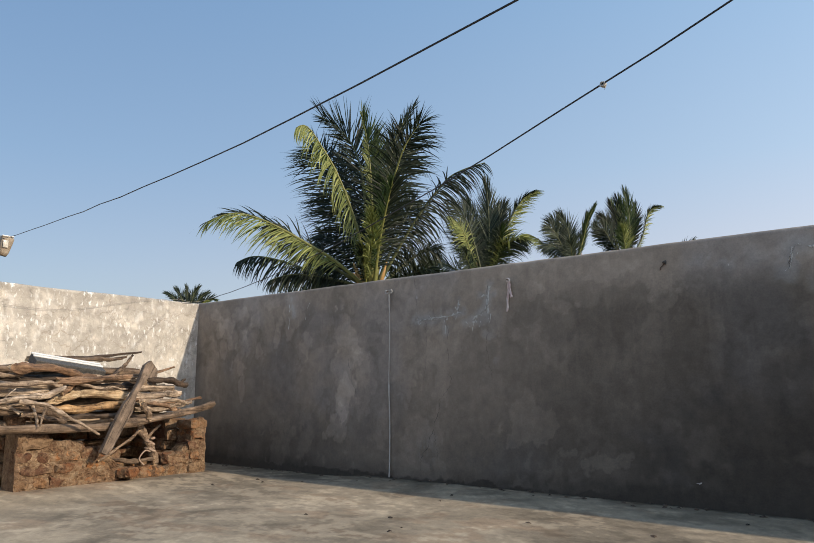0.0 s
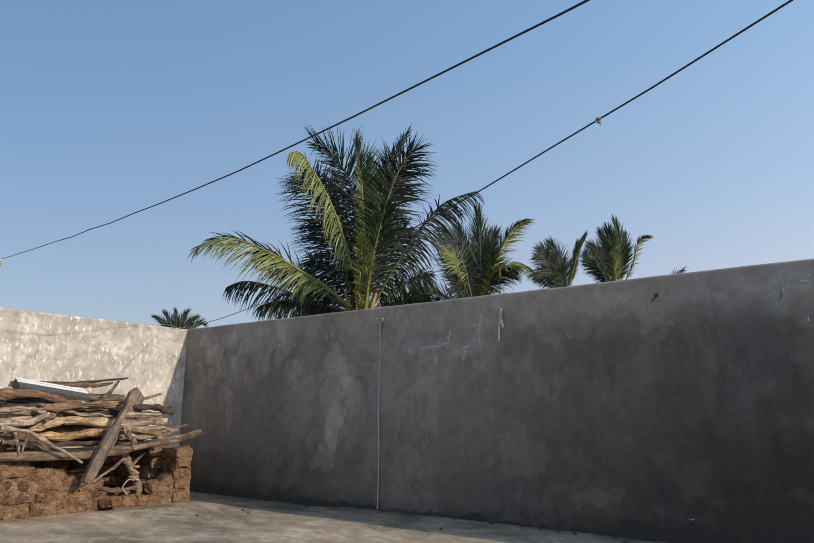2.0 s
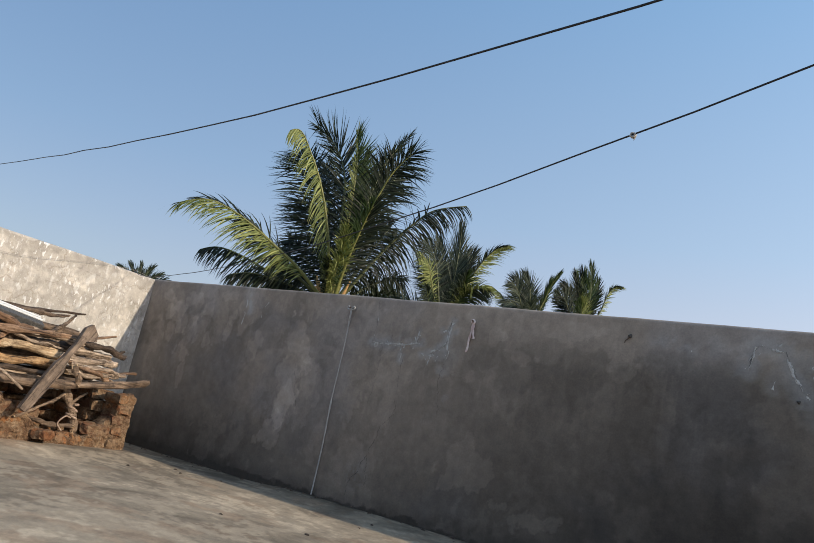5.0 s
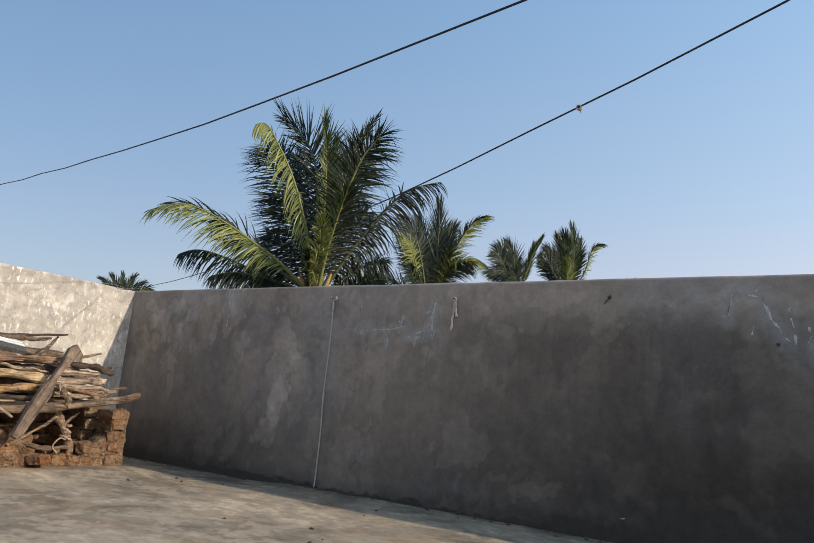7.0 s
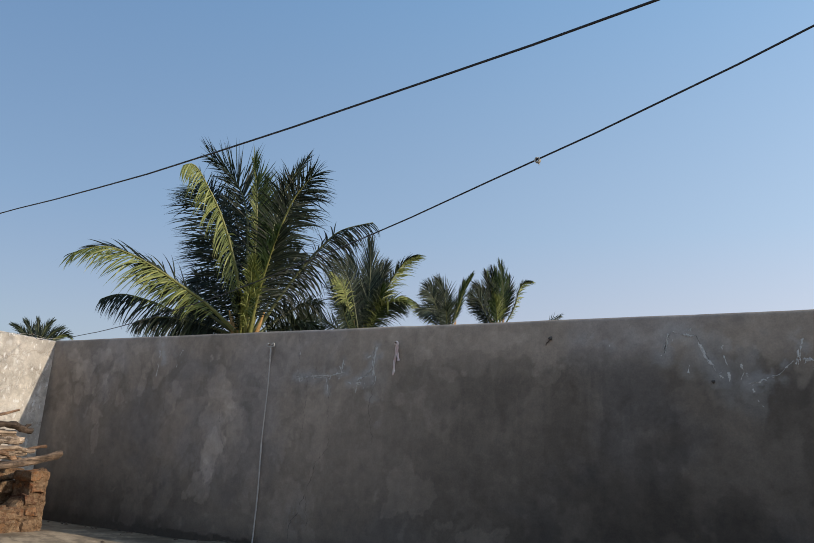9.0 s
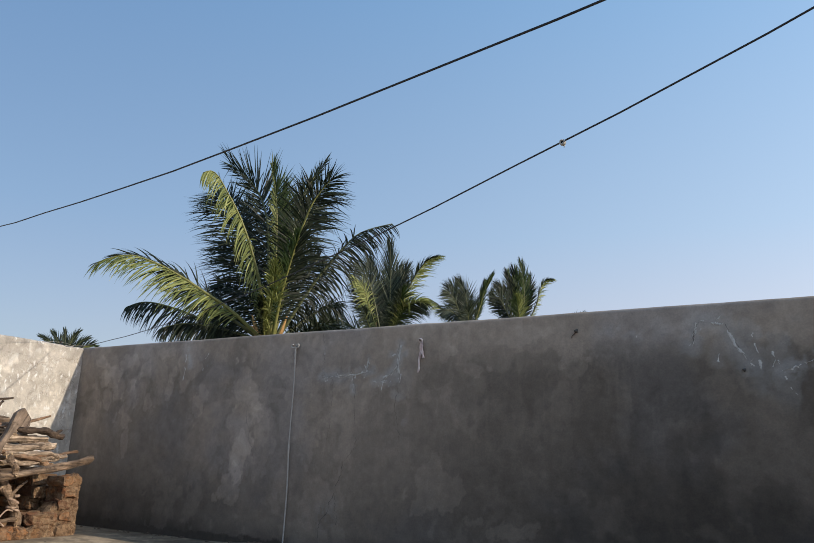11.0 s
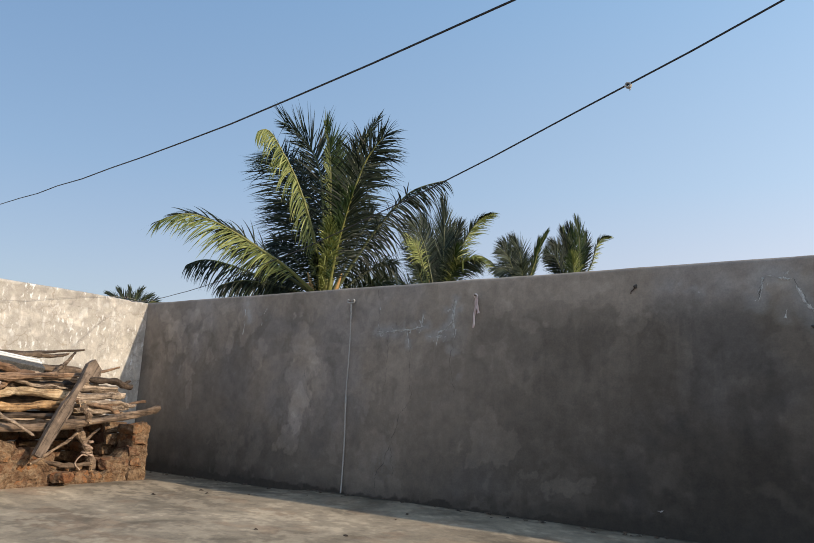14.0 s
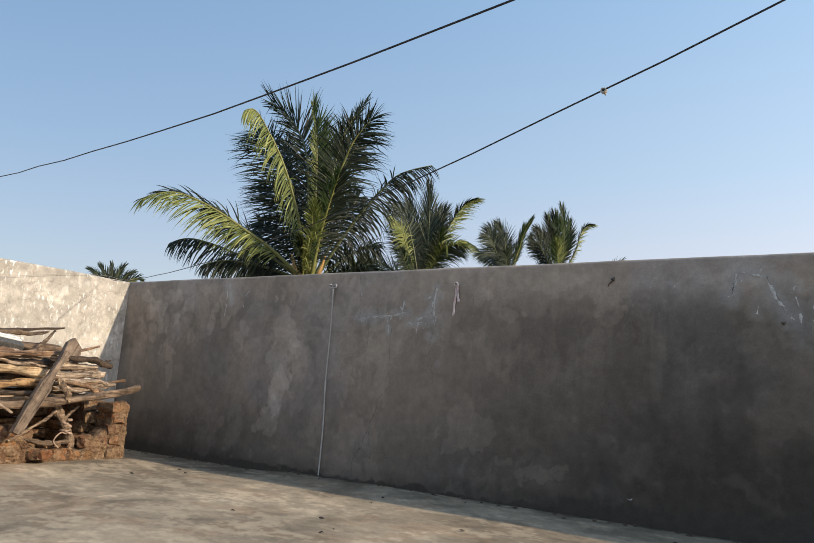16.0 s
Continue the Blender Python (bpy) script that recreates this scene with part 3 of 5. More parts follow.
def floor_stain(X, Y):
    warp = fbm(X * 1.0, Y * 1.0, 211) - 0.5
    a = fbm(X * 1.4 + warp * 1.5, Y * 1.8 + warp * 1.5, 221)
    b = fbm(X * 5 + warp * 3, Y * 7 + warp * 3, 231)
    c = fbm(X * 22, Y * 30, 241, 3)
    v = 0.32 + 0.12 * (b - 0.5) + 0.16 * (c - 0.5)
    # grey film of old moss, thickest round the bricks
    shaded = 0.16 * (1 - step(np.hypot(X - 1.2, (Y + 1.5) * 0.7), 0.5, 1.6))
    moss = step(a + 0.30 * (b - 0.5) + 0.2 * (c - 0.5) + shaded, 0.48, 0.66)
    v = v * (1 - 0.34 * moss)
    # pale skins of laitance with sharp borders
    skin = step(b + 0.45 * (c - 0.5), 0.58, 0.64)
    v = v + 0.08 * skin
    v = v - 0.05 * step(0.40 - b + 0.2 * (c - 0.5), 0.0, 0.03)
    # dirt line at the wall foot, then a wider band of shade painted in
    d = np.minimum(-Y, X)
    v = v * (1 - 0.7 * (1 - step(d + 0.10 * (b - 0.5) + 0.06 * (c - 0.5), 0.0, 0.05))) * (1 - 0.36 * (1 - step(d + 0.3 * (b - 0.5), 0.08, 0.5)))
    v = np.clip(v, 0.06, 0.62)
    col = np.stack([v * 1.20, v * 0.95, v * 0.67], -1)
    rust = (0.6 * step(fbm(X * 3.1, Y * 4.2, 251), 0.54, 0.64) * (1 - skin))[..., None]
    return col * (1 - rust * np.array([-0.02, 0.10, 0.16]))


def spread(lo, fine_hi, hi, fine, coarse):
    return np.concatenate([np.arange(lo, fine_hi, fine), np.linspace(fine_hi, hi, max(2, int((hi - fine_hi) / coarse)))])


prof = profile(H)
xs = spread(-THICK, 7.2, EAST + THICK, 0.0088, 0.04)
X, Z = np.meshgrid(xs, prof[:, 1], indexing="ij")
O = np.tile(prof[:, 0], (len(xs), 1))
dent = grey_dent(X, Z)
lip = 0.010 * (fbm(X * 2.5, X * 0, 321) - 0.5) * (Z > H - 0.03)
grey_wall = sheet("wall_north", np.stack([X, O + dent, Z + lip], -1), grey_stain(X, np.minimum(Z, 1.6) + O * 0.6), M_GREY)
tagged(grey_wall, "grey cement plastered parapet wall with damp stains and cracks", "wall")


def face_y(x, z):
    return float(grey_dent(np.array([x]), np.array([z]))[0])


def along(pts, gap):
    for (ax, az), (bx, bz) in zip(pts, pts[1:]):
        n = max(2, int(math.hypot(bx - ax, bz - az) / gap))
        for i in range(n):
            yield ax + (bx - ax) * i / n, az + (bz - az) * i / n


# crusts of salt on the plaster: ragged broken threads and sprigs, too many to count
crnd = random.Random(19)
vs, fs = [], []


def thread(points, width, gate):
    """A ragged raised ribbon that thins out and breaks off on its way."""
    ph = crnd.uniform(0, 50)
    last = None
    for i, (x, z) in enumerate(points):
        q = Vector((x * 26, ph, z * 26))
        x += 0.010 * noise.noise(q * 0.7) + 0.004 * noise.noise(q * 3)
        z += 0.010 * noise.noise(q * 0.7 + Vector((9, 0, 0))) + 0.004 * noise.noise(q * 3 + Vector((9, 0, 0)))
        w = width * (0.75 + 1.5 * noise.noise(q * 1.3)) * crnd.uniform(0.6, 1.3)
        if w < 0.0006 or noise.noise(q * 0.6 + Vector((3, 0, 3))) < gate:
            last = None
            continue
        y, v0 = face_y(x, z), len(vs)
        dx, dz = crnd.choice(((w, w * 0.4), (w * 0.5, w), (w, -w * 0.4)))
        vs.extend(((x - dx, y - 0.0008, z - dz), (x, y - 0.0032, z), (x + dx, y - 0.0008, z + dz)))
        if last is not None:
            for j in (0, 1):
                fs.append((last + j, last + j + 1, v0 + j + 1, v0 + j))
        last = v0


for pts, w, k in SALT:
    gate = 0.28 - 0.5 * k
    thread(list(along(pts, 0.006)), 0.0052 * (0.6 + k), gate)
    if k > 0.4:
        thread(list(along([(x + 0.006, z - 0.008) for x, z in pts], 0.006)), 0.0036, gate + 0.10)
    for x, z in along(pts, 0.02):
        if crnd.random() < 0.5 * k:
            an, ln = crnd.choice((-1.6, -1.4, -1.8, 0.6, 2.4, -0.7, -2.3)) + crnd.uniform(-0.3, 0.3), crnd.uniform(0.02, 0.085)
            thread(list(along([(x, z), (x + math.cos(an) * ln * 0.7, z + math.sin(an) * ln)], 0.005)), 0.0030, 0.0)
crust = link_mesh("salt_crust", data_mesh("salt_crust", vs, fs, False), M_EFF, grey_wall, "white salt crust along the cracks")
crust["kind"] = "stuff"
for pts, w in CRACKS:
    vs, fs = [], []
    jig = 0.0
    for i, (x, z) in enumerate(along(pts, 0.012)):
        jig = jig * 0.75 + crnd.uniform(-0.009, 0.009)
        ww = 0.8 * w * max(0.02, 0.75 + 1.2 * noise.noise(Vector((x * 14, 3.0, z * 14)))) * crnd.uniform(0.5, 1.1)
        y = face_y(x + jig, z) - 0.0022
        vs += [(x + jig - ww, y, z), (x + jig + ww, y, z)]
        if i:
            fs.append((2 * i - 2, 2 * i - 1, 2 * i + 1, 2 * i))
    link_mesh("crack", data_mesh("crack", vs, fs, False), M_CRACK, grey_wall, "dark hair crack")


ys = -spread(0.0, 3.0, -SOUTH, 0.0100, 0.04)
Y, Z = np.meshgrid(ys, prof[:, 1], indexing="ij")
O = np.tile(prof[:, 0], (len(ys), 1))
dent = pale_dent(Y, Z)
lip = 0.012 * (fbm(Y * 2.5, Y * 0, 351) - 0.5) * (Z > H - 0.03)
pale_wall = sheet("wall_west", np.stack([-O + dent - 0.004, Y, Z + lip], -1), pale_stain(Y, np.minimum(Z, 1.6) + O * 0.6), M_PALE)
tagged(pale_wall, "pale sunlit cement wall with white flaking patches", "wall")
vs, fs = [], []
for k in range(130):
    cy, cz = -crnd.uniform(0.05, 2.6), crnd.uniform(0.75, 1.54)
    if noise.noise(Vector((3.0, cy * 1.6, cz * 1.6))) < -0.1:
        continue
    for q in range(crnd.randint(3, 12)):
        y, z = cy + crnd.gauss(0, 0.008), cz + crnd.gauss(0, 0.035)
        r = crnd.uniform(0.0010, 0.0038)
        x = float(pale_dent(np.array([y]), np.array([z]))[0]) - 0.004
        v0, ph = len(vs), crnd.uniform(0, 6)
        for j in range(6):
            rr = r * crnd.uniform(0.5, 1.4)
            vs.append((x - 0.001, y + math.cos(ph + j * 1.047) * rr, min(z + math.sin(ph + j * 1.047) * rr * 3.2, 1.57)))
        vs.append((x + 0.003, y, z))
        fs += [(v0 + j, v0 + (j + 1) % 6, v0 + 6) for j in range(6)]
flakes = link_mesh("paint_flake", data_mesh("paint_flake", vs, fs, False), M_FLAKE, pale_wall, "white flakes of old limewash")
flakes["kind"] = "stuff"

xs, ys = spread(0.0, 7.2, EAST, 0.022, 0.035), -spread(0.0, 4.6, -SOUTH, 0.022, 0.035)
X, Y = np.meshgrid(xs, ys, indexing="ij")
Zf = floor_z(X, Y) + 0.012 * (fbm(X * 1.2, Y * 1.2, 401) - 0.5) * step(np.minimum(X, -Y), 0.0, 0.3)
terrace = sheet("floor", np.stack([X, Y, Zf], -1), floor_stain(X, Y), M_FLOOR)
tagged(terrace, "weathered cement terrace floor with dark moss and pale worn spots", "floor")

for nm, lo, hi in (("wall_east", (EAST, SOUTH - THICK, BELOW), (EAST + THICK, -0.02, 1.6)), ("wall_south", (-THICK, SOUTH - THICK, BELOW), (EAST - 0.003, SOUTH, 1.6))):
    bm = bmesh.new()
    box(bm, lo, hi, 0.015)
    tagged(part(nm, bm, M_SIDE, smooth=False), "plain grey cement parapet wall", "wall", kind="structure")
bm = bmesh.new()
box(bm, (0.003, SOUTH + 0.003, -0.22), (EAST - 0.003, -0.003, -0.07))
tagged(part("roof_slab", bm, M_SIDE, smooth=False), "concrete roof slab under the terrace floor", "slab", kind="structure")
bm = bmesh.new()
bmesh.ops.create_grid(bm, x_segments=8, y_segments=8, size=3000)
ground = part("ground", bm, M_SOIL)
ground.location.z = BELOW
tagged(ground, "dry brown soil around the house", "ground", kind="structure")


# ---- palms ----
RIGHT = Vector((0.781, 0.624, 0.0))
TOWARD = Vector((0.624, -0.781, 0.0))
UP = Vector((0, 0, 1))


def grow(tree, marks, plus, minus, lie, twist, droop, tones, rib, pairs=125, width=0.032, kink=0.05):
    """One feather leaf on a crown along marks (right, up, toward). plus, minus: leaflet length on its two sides;
    lie: how far leaflets lean towards the tip; twist turns the blade; droop bends the leaflets; kink: share of snapped ones."""
    rnd = random.Random(len(tree.children) * 7 + int(1000 * abs(marks[-1][1])))
    n = 26
    loose = 1.0 if width < 0.033 else 0.45
    pts = curve_points([RIGHT * r + UP * u + TOWARD * w for r, u, w in marks], 28)[:n + 1]
    bm = bmesh.new()
    tube(bm, pts, [0.034 * (1 - i / n) ** 0.9 + 0.006 for i in range(n + 1)], 6)
    stem = part("frond", bm, rib, tree)
    stem.location = CROWN[tree.name]
    for sg, reach, tone in ((1, plus, tones[0]), (-1, minus, tones[1])):
        verts, faces = [], []
        for i in range(pairs):
            s = min(max(0.13 + 0.865 * (i + rnd.uniform(-0.35, 0.35)) / (pairs - 1), 0.12), 0.998)
            k0 = min(int(s * n), n - 1)
            p = pts[k0].lerp(pts[k0 + 1], s * n - k0)
            tan = (pts[k0 + 1] - pts[k0]).normalized()
            side = Matrix.Rotation(radians(twist + rnd.uniform(-16, 16)), 3, tan) @ tan.cross(TOWARD).normalized()
            nor = tan.cross(side)
            shape = min(1.0, 0.45 + 2.3 * (s - 0.12)) * (1.0 if s < 0.6 else 1.0 - 0.55 * ((s - 0.6) / 0.4) ** 1.6)
            size = reach * shape * rnd.uniform(0.84, 1.08) * (0.55 if rnd.random() < 0.05 else 1.0)
            sweep = radians(min(82, lie + 9 + rnd.gauss(0, 10 * loose) + 36 * s * s + 8 * s))
            d = (side * sg * math.cos(sweep) + tan * math.sin(sweep) + nor * loose * rnd.uniform(-0.34, 0.4) - UP * 0.5 * droop).normalized()
            sag = droop * rnd.uniform(0.5, 1.6)
            snap = rnd.choice((2, 3)) if rnd.random() < kink else 9
            w = width * rnd.uniform(0.75, 1.15) * (0.65 + 0.35 * shape)
            wide = (tan - d * tan.dot(d)).normalized()
            wide = Matrix.Rotation(rnd.uniform(-0.7, 0.7), 3, d) @ wide
            v0, seg = len(verts), 5
            pos, cur = p.copy(), d.copy()
            for j in range(seg + 1):
                f = j / seg
                ww = w * (0.55 + 1.2 * f if f < 0.3 else 0.91 * (1 - ((f - 0.3) / 0.7) ** 1.6)) * 0.5
                if j == seg:
                    verts.append(tuple(pos))
                else:
                    verts.append(tuple(pos - wide * ww))
                    verts.append(tuple(pos + wide * ww))
                cur = (cur - UP * (sag * (0.10 + 0.34 * f) + (1.6 if j == snap else 0.0))).normalized()
                pos = pos + cur * (size / seg)
            for j in range(seg - 1):
                a = v0 + 2 * j
                faces.append((a, a + 1, a + 3, a + 2))
            a = v0 + 2 * (seg - 1)
            faces.append((a, a + 1, a + 2))
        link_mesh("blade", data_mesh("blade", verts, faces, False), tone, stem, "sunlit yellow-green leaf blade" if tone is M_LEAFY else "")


CROWN = {}


def palm(base, label, seed, lean=(0.0, 0.0), trunk_r=0.15):
    """Trunk and leaf sheaths; the fronds are grown on it."""
    ob = tagged(empty("coconut_palm", (base[0] + lean[0], base[1] + lean[1], BELOW)), label, "palm tree", "coconut palms behind the wall")
    off = Vector((-lean[0], -lean[1], base[2] - BELOW))
    CROWN[ob.name] = off
    bm = bmesh.new()
    n = 40
    rnd = random.Random(seed)
    pts = [Vector((off.x * (i / n) ** 1.5, off.y * (i / n) ** 1.5, -0.1 + (off.z + 0.25) * i / n)) for i in range(n + 1)]
    tube(bm, pts, [trunk_r * (1.5 - 0.6 * min(1, i / 10)) * (1 + (0.05 if i % 2 else -0.02)) for i in range(n + 1)], 12)
    part("trunk", bm, M_TRUNK, ob)
    bm = bmesh.new()
    for i in range(12):
        an = rnd.uniform(0, 6.28)
        dirv = Vector((math.cos(an), math.sin(an), 0))
        a = off + dirv * trunk_r * 0.6 - UP * 0.15
        tube(bm, [a, a + dirv * 0.12 + UP * 0.25, a + dirv * 0.28 + UP * rnd.uniform(0.5, 0.8)], [0.09, 0.06, 0.02], 6, 0.5, 0.2, seed + i)
    part("leaf_sheath", bm, M_FIBRE, ob, "brown fibrous leaf sheaths")
    return ob


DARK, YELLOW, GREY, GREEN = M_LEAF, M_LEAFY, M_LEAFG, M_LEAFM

tree = palm((-2.95, 6.09, 2.61), "tall coconut palm with dense dark green and sunlit yellow-green fronds", 3, (0.2, 0.3))
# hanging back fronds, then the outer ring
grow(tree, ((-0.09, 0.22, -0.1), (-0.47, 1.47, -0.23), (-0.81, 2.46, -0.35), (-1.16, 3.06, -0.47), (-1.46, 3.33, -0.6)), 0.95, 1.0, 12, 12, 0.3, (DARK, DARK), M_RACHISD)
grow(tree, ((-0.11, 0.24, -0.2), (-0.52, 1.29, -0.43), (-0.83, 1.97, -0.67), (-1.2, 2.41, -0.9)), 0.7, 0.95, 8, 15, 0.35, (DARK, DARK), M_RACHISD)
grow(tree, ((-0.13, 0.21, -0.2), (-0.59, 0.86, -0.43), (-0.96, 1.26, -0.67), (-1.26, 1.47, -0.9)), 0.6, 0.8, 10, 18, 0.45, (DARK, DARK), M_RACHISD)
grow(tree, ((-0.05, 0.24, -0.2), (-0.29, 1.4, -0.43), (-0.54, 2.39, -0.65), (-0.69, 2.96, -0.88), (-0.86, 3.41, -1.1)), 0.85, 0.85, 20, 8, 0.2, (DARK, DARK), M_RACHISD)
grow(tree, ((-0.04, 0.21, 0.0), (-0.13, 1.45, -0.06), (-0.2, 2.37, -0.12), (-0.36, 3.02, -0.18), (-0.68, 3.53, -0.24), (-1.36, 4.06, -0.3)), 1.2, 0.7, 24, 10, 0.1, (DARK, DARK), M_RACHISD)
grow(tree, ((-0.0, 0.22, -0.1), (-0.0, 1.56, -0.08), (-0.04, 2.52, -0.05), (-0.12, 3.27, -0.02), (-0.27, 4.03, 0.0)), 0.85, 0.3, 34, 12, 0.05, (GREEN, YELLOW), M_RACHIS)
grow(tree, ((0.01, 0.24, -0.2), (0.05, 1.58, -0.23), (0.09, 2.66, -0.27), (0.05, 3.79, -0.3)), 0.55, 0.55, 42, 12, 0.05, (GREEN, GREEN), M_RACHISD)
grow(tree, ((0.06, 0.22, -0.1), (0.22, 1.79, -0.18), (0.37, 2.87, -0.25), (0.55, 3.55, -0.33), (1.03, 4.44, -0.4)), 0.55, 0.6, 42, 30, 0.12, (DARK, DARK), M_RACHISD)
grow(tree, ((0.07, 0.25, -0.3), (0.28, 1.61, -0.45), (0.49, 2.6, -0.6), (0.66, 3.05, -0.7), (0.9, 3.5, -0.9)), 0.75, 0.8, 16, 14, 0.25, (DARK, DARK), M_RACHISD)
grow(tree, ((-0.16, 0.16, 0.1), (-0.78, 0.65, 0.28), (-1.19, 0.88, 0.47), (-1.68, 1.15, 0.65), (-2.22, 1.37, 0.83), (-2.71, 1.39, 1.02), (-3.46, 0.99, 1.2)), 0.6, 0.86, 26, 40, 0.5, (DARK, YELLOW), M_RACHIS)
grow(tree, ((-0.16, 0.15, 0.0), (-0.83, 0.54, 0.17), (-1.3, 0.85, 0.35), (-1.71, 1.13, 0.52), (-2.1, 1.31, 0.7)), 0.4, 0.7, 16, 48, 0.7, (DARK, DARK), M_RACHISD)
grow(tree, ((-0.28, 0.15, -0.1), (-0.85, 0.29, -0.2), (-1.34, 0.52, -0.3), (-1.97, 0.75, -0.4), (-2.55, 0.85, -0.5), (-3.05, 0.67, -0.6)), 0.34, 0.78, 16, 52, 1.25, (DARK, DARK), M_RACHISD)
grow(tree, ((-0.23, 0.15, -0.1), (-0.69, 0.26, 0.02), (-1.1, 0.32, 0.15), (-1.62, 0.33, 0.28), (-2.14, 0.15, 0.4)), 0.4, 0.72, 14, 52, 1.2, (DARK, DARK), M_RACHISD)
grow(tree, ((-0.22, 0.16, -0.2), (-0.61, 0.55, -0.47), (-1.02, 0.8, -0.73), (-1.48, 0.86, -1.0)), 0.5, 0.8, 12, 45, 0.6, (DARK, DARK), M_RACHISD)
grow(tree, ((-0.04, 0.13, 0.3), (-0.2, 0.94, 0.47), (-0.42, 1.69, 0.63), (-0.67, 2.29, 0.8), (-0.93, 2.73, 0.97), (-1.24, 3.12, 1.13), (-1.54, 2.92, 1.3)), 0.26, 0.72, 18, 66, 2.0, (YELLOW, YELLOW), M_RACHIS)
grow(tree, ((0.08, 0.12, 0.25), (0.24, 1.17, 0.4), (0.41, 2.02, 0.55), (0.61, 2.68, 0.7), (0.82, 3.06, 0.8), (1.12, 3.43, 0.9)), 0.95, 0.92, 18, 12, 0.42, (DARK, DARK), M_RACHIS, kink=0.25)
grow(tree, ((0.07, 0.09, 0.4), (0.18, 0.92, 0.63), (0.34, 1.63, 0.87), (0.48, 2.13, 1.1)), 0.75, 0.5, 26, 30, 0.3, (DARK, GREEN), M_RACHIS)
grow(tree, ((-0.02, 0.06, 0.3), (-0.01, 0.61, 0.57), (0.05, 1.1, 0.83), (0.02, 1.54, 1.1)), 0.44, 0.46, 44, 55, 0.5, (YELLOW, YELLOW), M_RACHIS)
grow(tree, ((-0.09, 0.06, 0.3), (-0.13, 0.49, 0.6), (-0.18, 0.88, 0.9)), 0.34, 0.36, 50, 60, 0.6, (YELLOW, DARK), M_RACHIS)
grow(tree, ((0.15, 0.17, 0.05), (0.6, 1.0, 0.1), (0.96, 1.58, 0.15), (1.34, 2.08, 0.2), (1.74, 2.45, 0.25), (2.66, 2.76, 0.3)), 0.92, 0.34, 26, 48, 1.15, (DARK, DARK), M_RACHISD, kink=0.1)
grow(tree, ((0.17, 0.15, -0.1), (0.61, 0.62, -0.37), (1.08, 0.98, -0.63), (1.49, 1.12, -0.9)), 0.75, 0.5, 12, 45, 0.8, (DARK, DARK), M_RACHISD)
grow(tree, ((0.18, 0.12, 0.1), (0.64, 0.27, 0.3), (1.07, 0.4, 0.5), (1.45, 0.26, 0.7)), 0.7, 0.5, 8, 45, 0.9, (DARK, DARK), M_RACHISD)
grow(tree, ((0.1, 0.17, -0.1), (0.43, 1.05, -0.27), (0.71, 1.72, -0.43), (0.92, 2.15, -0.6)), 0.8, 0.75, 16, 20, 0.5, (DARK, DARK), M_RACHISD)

tree = palm((-6.1, 15.09, 4.18), "coconut palm with grey-green fronds further off", 5, (0.3, -0.2))
grow(tree, ((0.19, -0.01, 0.0), (0.33, 1.33, -0.07), (0.34, 2.57, -0.13), (0.29, 3.67, -0.2)), 1.05, 1.05, 44, 10, 0.12, (GREY, GREY), M_RACHISD, pairs=115, width=0.034)
grow(tree, ((0.23, 0.01, -0.1), (0.54, 1.35, -0.23), (0.75, 2.25, -0.37), (0.97, 2.91, -0.5)), 0.95, 0.9, 44, 15, 0.15, (DARK, DARK), M_RACHISD, pairs=115, width=0.034)
grow(tree, ((0.16, 0.01, -0.1), (0.02, 1.35, -0.23), (-0.14, 2.25, -0.37), (-0.38, 3.07, -0.5)), 0.9, 1.0, 40, 15, 0.2, (GREY, GREY), M_RACHISD, pairs=115, width=0.034)
grow(tree, ((0.12, -0.01, 0.0), (-0.18, 1.3, 0.07), (-0.48, 2.17, 0.13), (-0.94, 2.73, 0.2)), 0.9, 1.05, 28, 20, 0.4, (GREY, GREY), M_RACHISD, pairs=115, width=0.034)
grow(tree, ((0.21, -0.02, 0.1), (0.72, 1.37, 0.18), (1.09, 2.24, 0.25), (1.47, 2.81, 0.33), (1.91, 3.12, 0.4)), 0.85, 0.5, 36, 45, 0.38, (YELLOW, DARK), M_RACHISD, pairs=115, width=0.034)
grow(tree, ((0.09, -0.11, 0.3), (-0.39, 1.06, 0.5), (-0.68, 1.73, 0.7), (-1.09, 2.12, 0.9)), 0.5, 0.7, 26, 50, 0.8, (YELLOW, YELLOW), M_RACHIS, pairs=115, width=0.034)
grow(tree, ((0.05, -0.14, 0.3), (-0.41, 0.51, 0.6), (-0.6, 0.99, 0.9)), 0.6, 0.7, 30, 50, 0.8, (GREY, GREY), M_RACHIS, pairs=115, width=0.034)
grow(tree, ((0.03, -0.16, 0.2), (-0.82, 0.38, 0.33), (-1.42, 0.61, 0.47), (-2.02, 0.41, 0.6)), 0.85, 0.85, 24, 40, 0.45, (GREY, GREY), M_RACHISD, pairs=115, width=0.034)
grow(tree, ((0.22, -0.11, 0.3), (0.62, 0.83, 0.63), (0.93, 1.19, 0.97), (1.41, 1.25, 1.3)), 0.85, 0.85, 24, 30, 0.6, (GREY, YELLOW), M_RACHISD, pairs=115, width=0.034)
grow(tree, ((0.19, -0.11, 0.3), (0.4, 0.69, 0.63), (0.53, 1.19, 0.97), (0.55, 1.64, 1.3)), 0.8, 0.85, 28, 30, 0.5, (GREEN, GREY), M_RACHISD, pairs=115, width=0.034)
